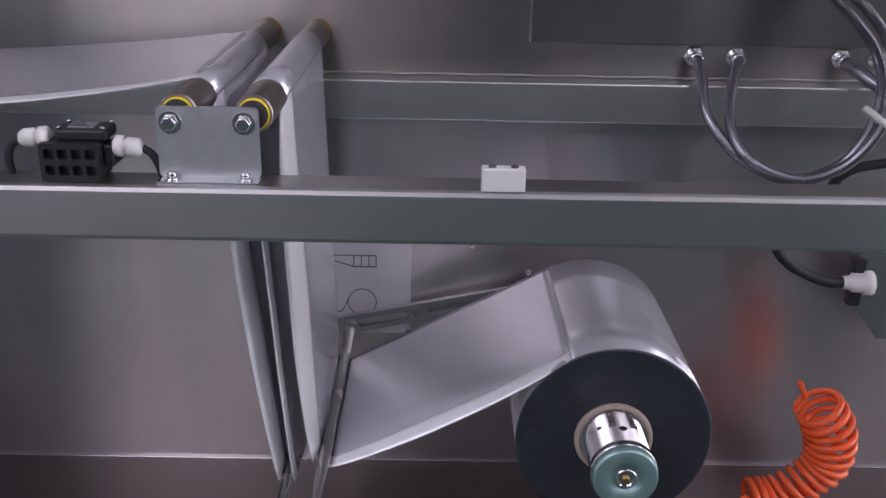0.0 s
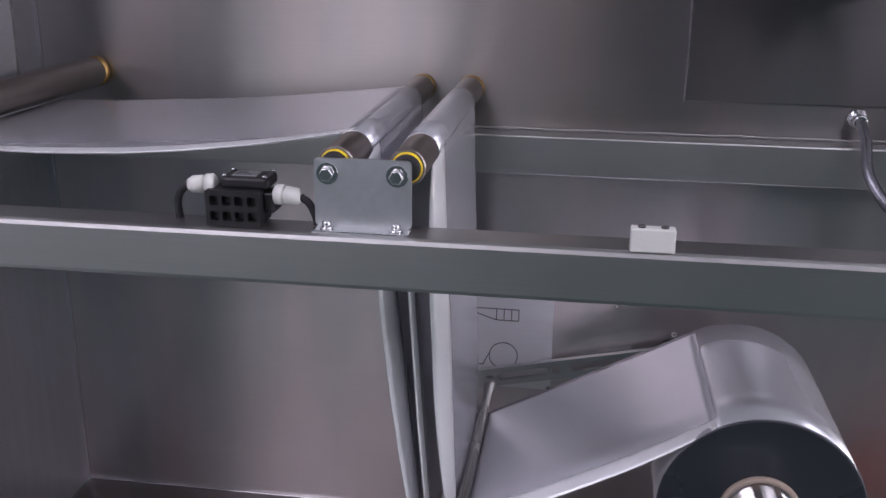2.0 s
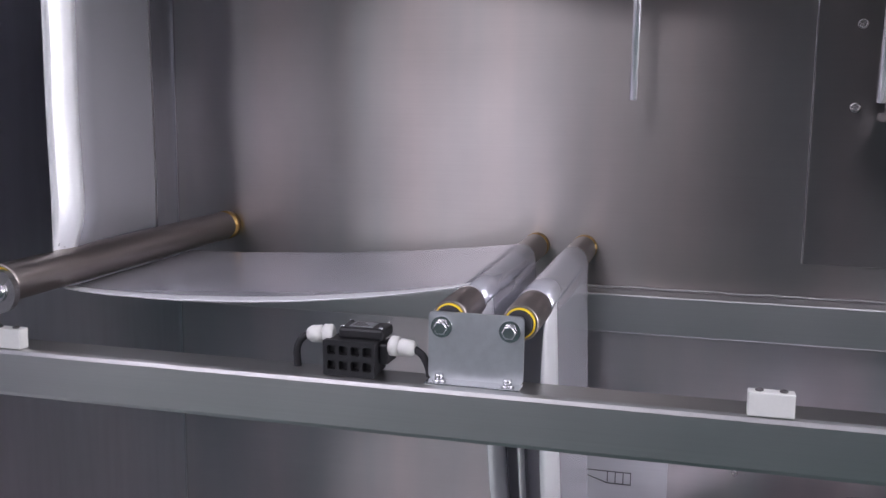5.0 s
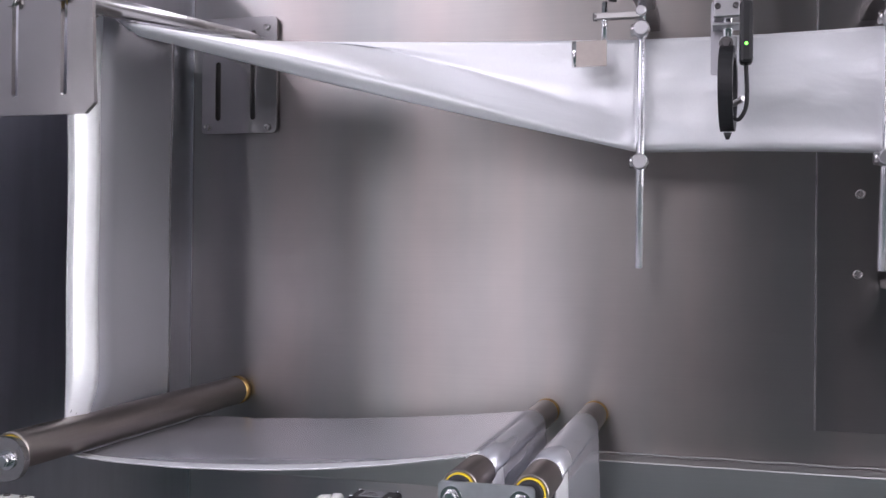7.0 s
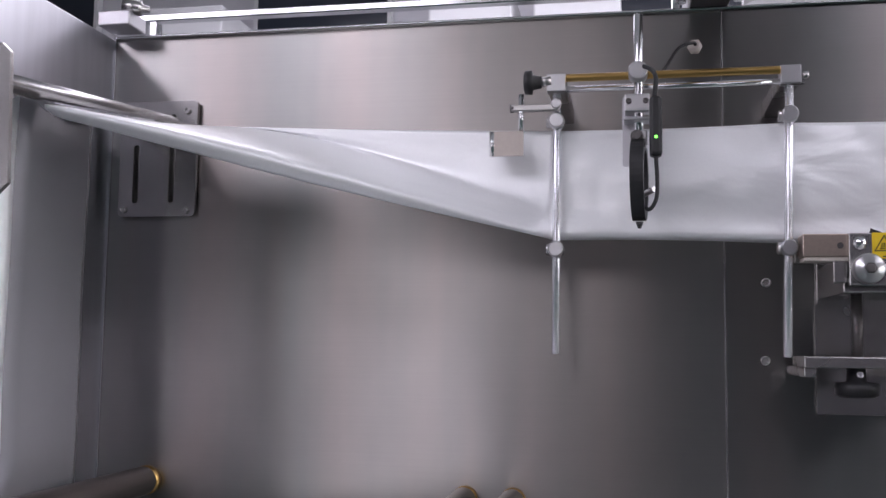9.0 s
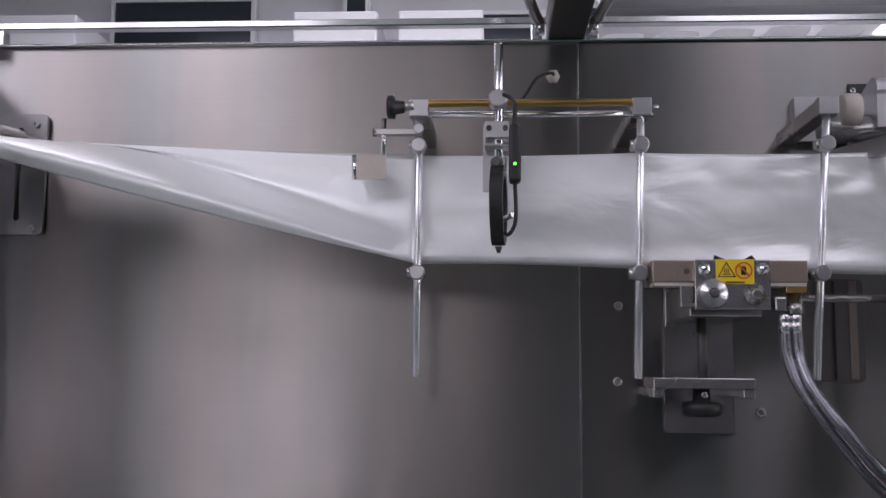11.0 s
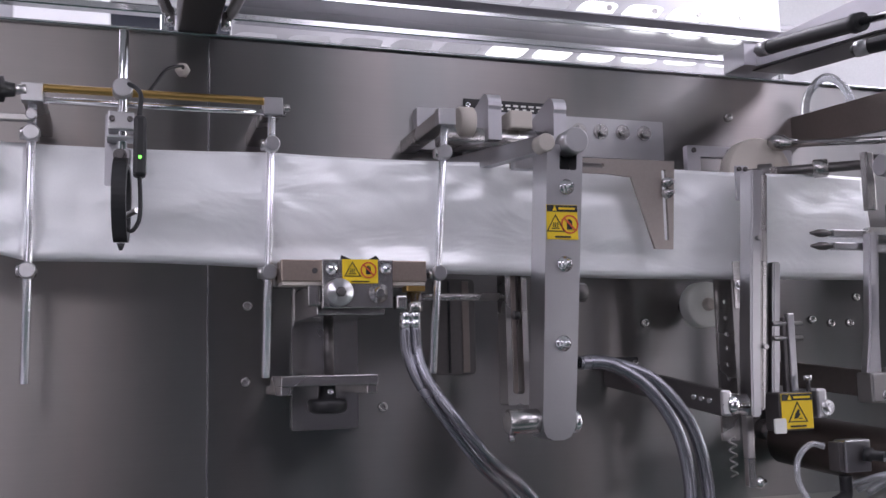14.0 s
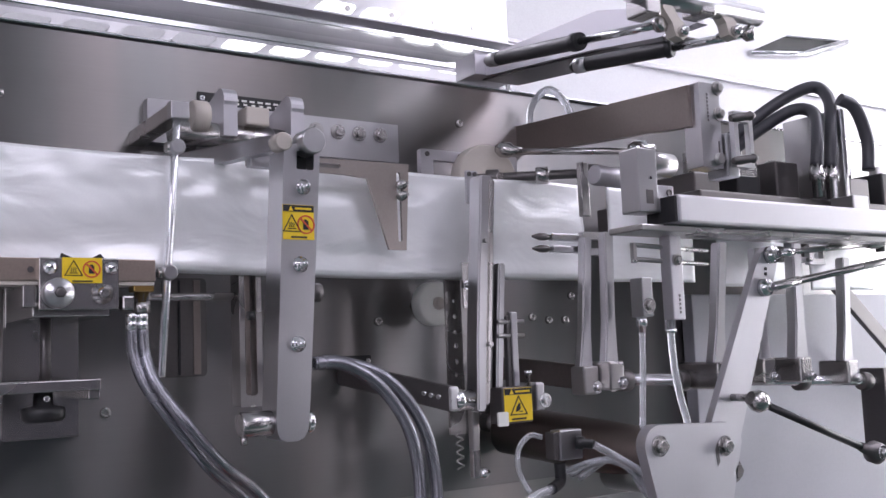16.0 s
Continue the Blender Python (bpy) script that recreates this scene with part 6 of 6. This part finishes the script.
# lamp reflections under the hood's rear edge, built as white shapes, with their bright tray
t = thing("hood_rail", (0.18, 2.38, 2.13), "bright polished rail along the hood's rear edge", "rail")
part("rail", box(B(), XL, 1.95, 2.362, 2.395, 2.193, 2.212, 0.003), BRIGHT, t)
part("lower_rail", box(B(), XL, 1.95, 2.40, 2.41, 2.150, 2.156, 0.001), BRIGHT, t)
for x in (-1.3, 0.10, 1.9):
    part("post", box(B(), x, x + 0.02, 2.365, 2.40, 2.128, 2.193, 0.002), BRIGHT, t)
t = thing("lamp_reflections", (1.4, 2.6, 2.2), "rows of white slanted shapes for lamps reflected in a bright tray", "light strip")
part("tray", box(B(), 0.30, 2.15, 2.66, 2.68, 2.13, 2.62, 0.004), ALU, t, "pale metal tray")
part("foot", box(B(), 0.30, 2.15, 2.33, 2.66, 2.1285, 2.135, 0.001), BRIGHT, t)
part("lip", box(B(), 0.30, 2.15, 2.56, 2.66, 2.342, 2.356, 0.002), BRIGHT, t)
part("upper_lip", box(B(), 0.30, 2.15, 2.57, 2.66, 2.385, 2.393, 0.002), ALU_MATT, t)
# Mirrored lamps built as solid shapes: glowing on the right, plain white left.
for k in range(11):
    x, z, h = 0.36 + 0.155 * k, 2.245 + 0.0055 * k, 0.018
    slant = [(x + 0.058 * q[0] + 1.1 * h * q[1], z + h * q[1]) for q in rounded(-1, 1, -1, 1, 0.5, 3)]
    part("lamp_reflection", plate(B(), slant, [], front(2.645), 0.014), GLOW if k > 4 else CABINET, t, "white shape for a reflected lamp")
for k in range(9):
    x, z, h = 0.62 + 0.165 * k, 2.415 + 0.004 * k, 0.024
    slant = [(x + 0.062 * q[0] + 0.9 * h * q[1], z + h * q[1]) for q in rounded(-1, 1, -1, 1, 0.5, 3)]
    m = part("lamp_reflection", plate(B(), slant, [], front(2.645), 0.014), GLOW if k > 4 else CABINET, t, "white shape for a reflected lamp")
    if k > 4:
        part("screw", cyl(B(), (x + 0.04, 2.645, z + 0.005), (x + 0.04, 2.636, z + 0.005), 0.010, 14), STEEL, m)

# Glare through the clear acrylic lid is put in as a white sheet.
t = thing("cover_hood", (3.4, 2.7, 2.13), "raised hood lid with a dark slot, white for glare through clear acrylic", "hood")
part("sheet", plate(B(), [(1.98, 2.13), (5.1, 2.13), (5.1, 3.2), (1.98, 2.75)], [[(3.53, 2.598), (3.91, 2.651), (4.218, 2.75), (3.811, 2.715)]], front(2.70), 0.02), CABINET, t)
part("slot_back", box(B(), 3.45, 4.3, 2.724, 2.74, 2.56, 2.78), BLACK, t)
part("slot_rim", sweep(B(), [(3.52, 2.690, 2.590), (3.93, 2.690, 2.640), (4.25, 2.690, 2.745)], 0.012, 8, 1), BRIGHT, t)
part("rim", box(B(), 1.98, 5.1, 2.66, 2.70, 2.13, 2.17, 0.004), ALU, t)
part("cross_rib", box(B(), 2.1, 5.0, 2.68, 2.70, 2.44, 2.46, 0.004), ALU_MATT, t)
part("foot", box(B(), 1.98, 5.1, 2.33, 2.66, 2.1285, 2.136, 0.001), ALU_MATT, t)

# ---- far side of the workshop seen over the panel ----
for k, (x0, x1, z0, z1) in enumerate(((-2.05, -1.27, 2.95, 3.26), (-0.80, -0.66, 2.95, 3.28), (-0.30, 0.27, 2.95, 3.17), (0.42, 1.5, 2.95, 3.2), (-3.8, -3.0, 2.9, 3.3))):
    t = tagged(new("window_%d" % (k + 1)), "dark high window in the workshop wall", "window", "high windows", "structure")
    t["at"] = (0.0, 0.0, 0.0)
    part("pane", box(B(), x0 + 0.02, x1 - 0.02, 4.94, 4.95, z0 + 0.02, z1 - 0.02), DARK_GLASS, t, real=True)
    part("window_frame", plate(B(), [(x0, z0), (x1, z0), (x1, z1), (x0, z1)], [[(x0 + 0.02, z0 + 0.02), (x1 - 0.02, z0 + 0.02), (x1 - 0.02, z1 - 0.02), (x0 + 0.02, z1 - 0.02)]], front(4.93), 0.06), CABINET, t, real=True)


def lit_window(name, x0, x1, y0, y1, z0, z1, bars, glow=None):
    """A tall window placed as a light source: glowing pane behind a white frame with bars."""
    ob = tagged(new(name), "tall glowing pane placed as a workshop window", "window", "daylit windows", "structure")
    ob["at"] = (0.0, 0.0, 0.0)
    part("pane", box(B(), x0, x1, y0, y1, z0, z1), glow or DAY, ob, real=True)
    for k in range(bars + 1):
        f = k / bars
        if x1 - x0 > y1 - y0:
            c = x0 + (x1 - x0) * f
            part("window_bar", box(B(), c - 0.03, c + 0.03, y0 - 0.03, y1 + 0.03, z0, z1), CABINET, ob, real=True)
        else:
            c = y0 + (y1 - y0) * f
            part("window_bar", box(B(), x0 - 0.03, x1 + 0.03, c - 0.03, c + 0.03, z0, z1), CABINET, ob, real=True)
    return ob


# Panes 6 and 7 are added for the white glare over the hood.
lit_window("window_6", 1.6, 5.9, 4.93, 4.96, 1.6, 3.5, 4)
lit_window("window_7", 5.93, 5.96, 0.9, 4.9, 1.4, 3.5, 4)
# Unseen panes 8, 9 and 11 follow bright bands mirrored in the machine.
lit_window("window_8", -4.5, -1.1, -3.97, -3.94, 0.9, 2.05, 3, DAY_SOFT)
lit_window("window_9", -1.9, -0.1, -3.97, -3.94, 2.15, 3.15, 3, DAY_SOFT)
# Added, unseen pane that brightens the film's and side panel's right-hand faces.
lit_window("window_10", 5.93, 5.96, -0.75, 0.65, 0.35, 3.2, 2, DAY_EAST)
lit_window("window_11", 3.6, 5.6, -3.97, -3.94, 0.9, 2.05, 2, DAY_SOFT)
for x in (-2.4, -0.95, -0.45):
    solo("cabinet", box(B(), x, x + 0.4, 4.4, 4.92, 0.0, 2.98, 0.01), CABINET, "tall white workshop cabinet", "cabinet", "tall cabinets", real=True)
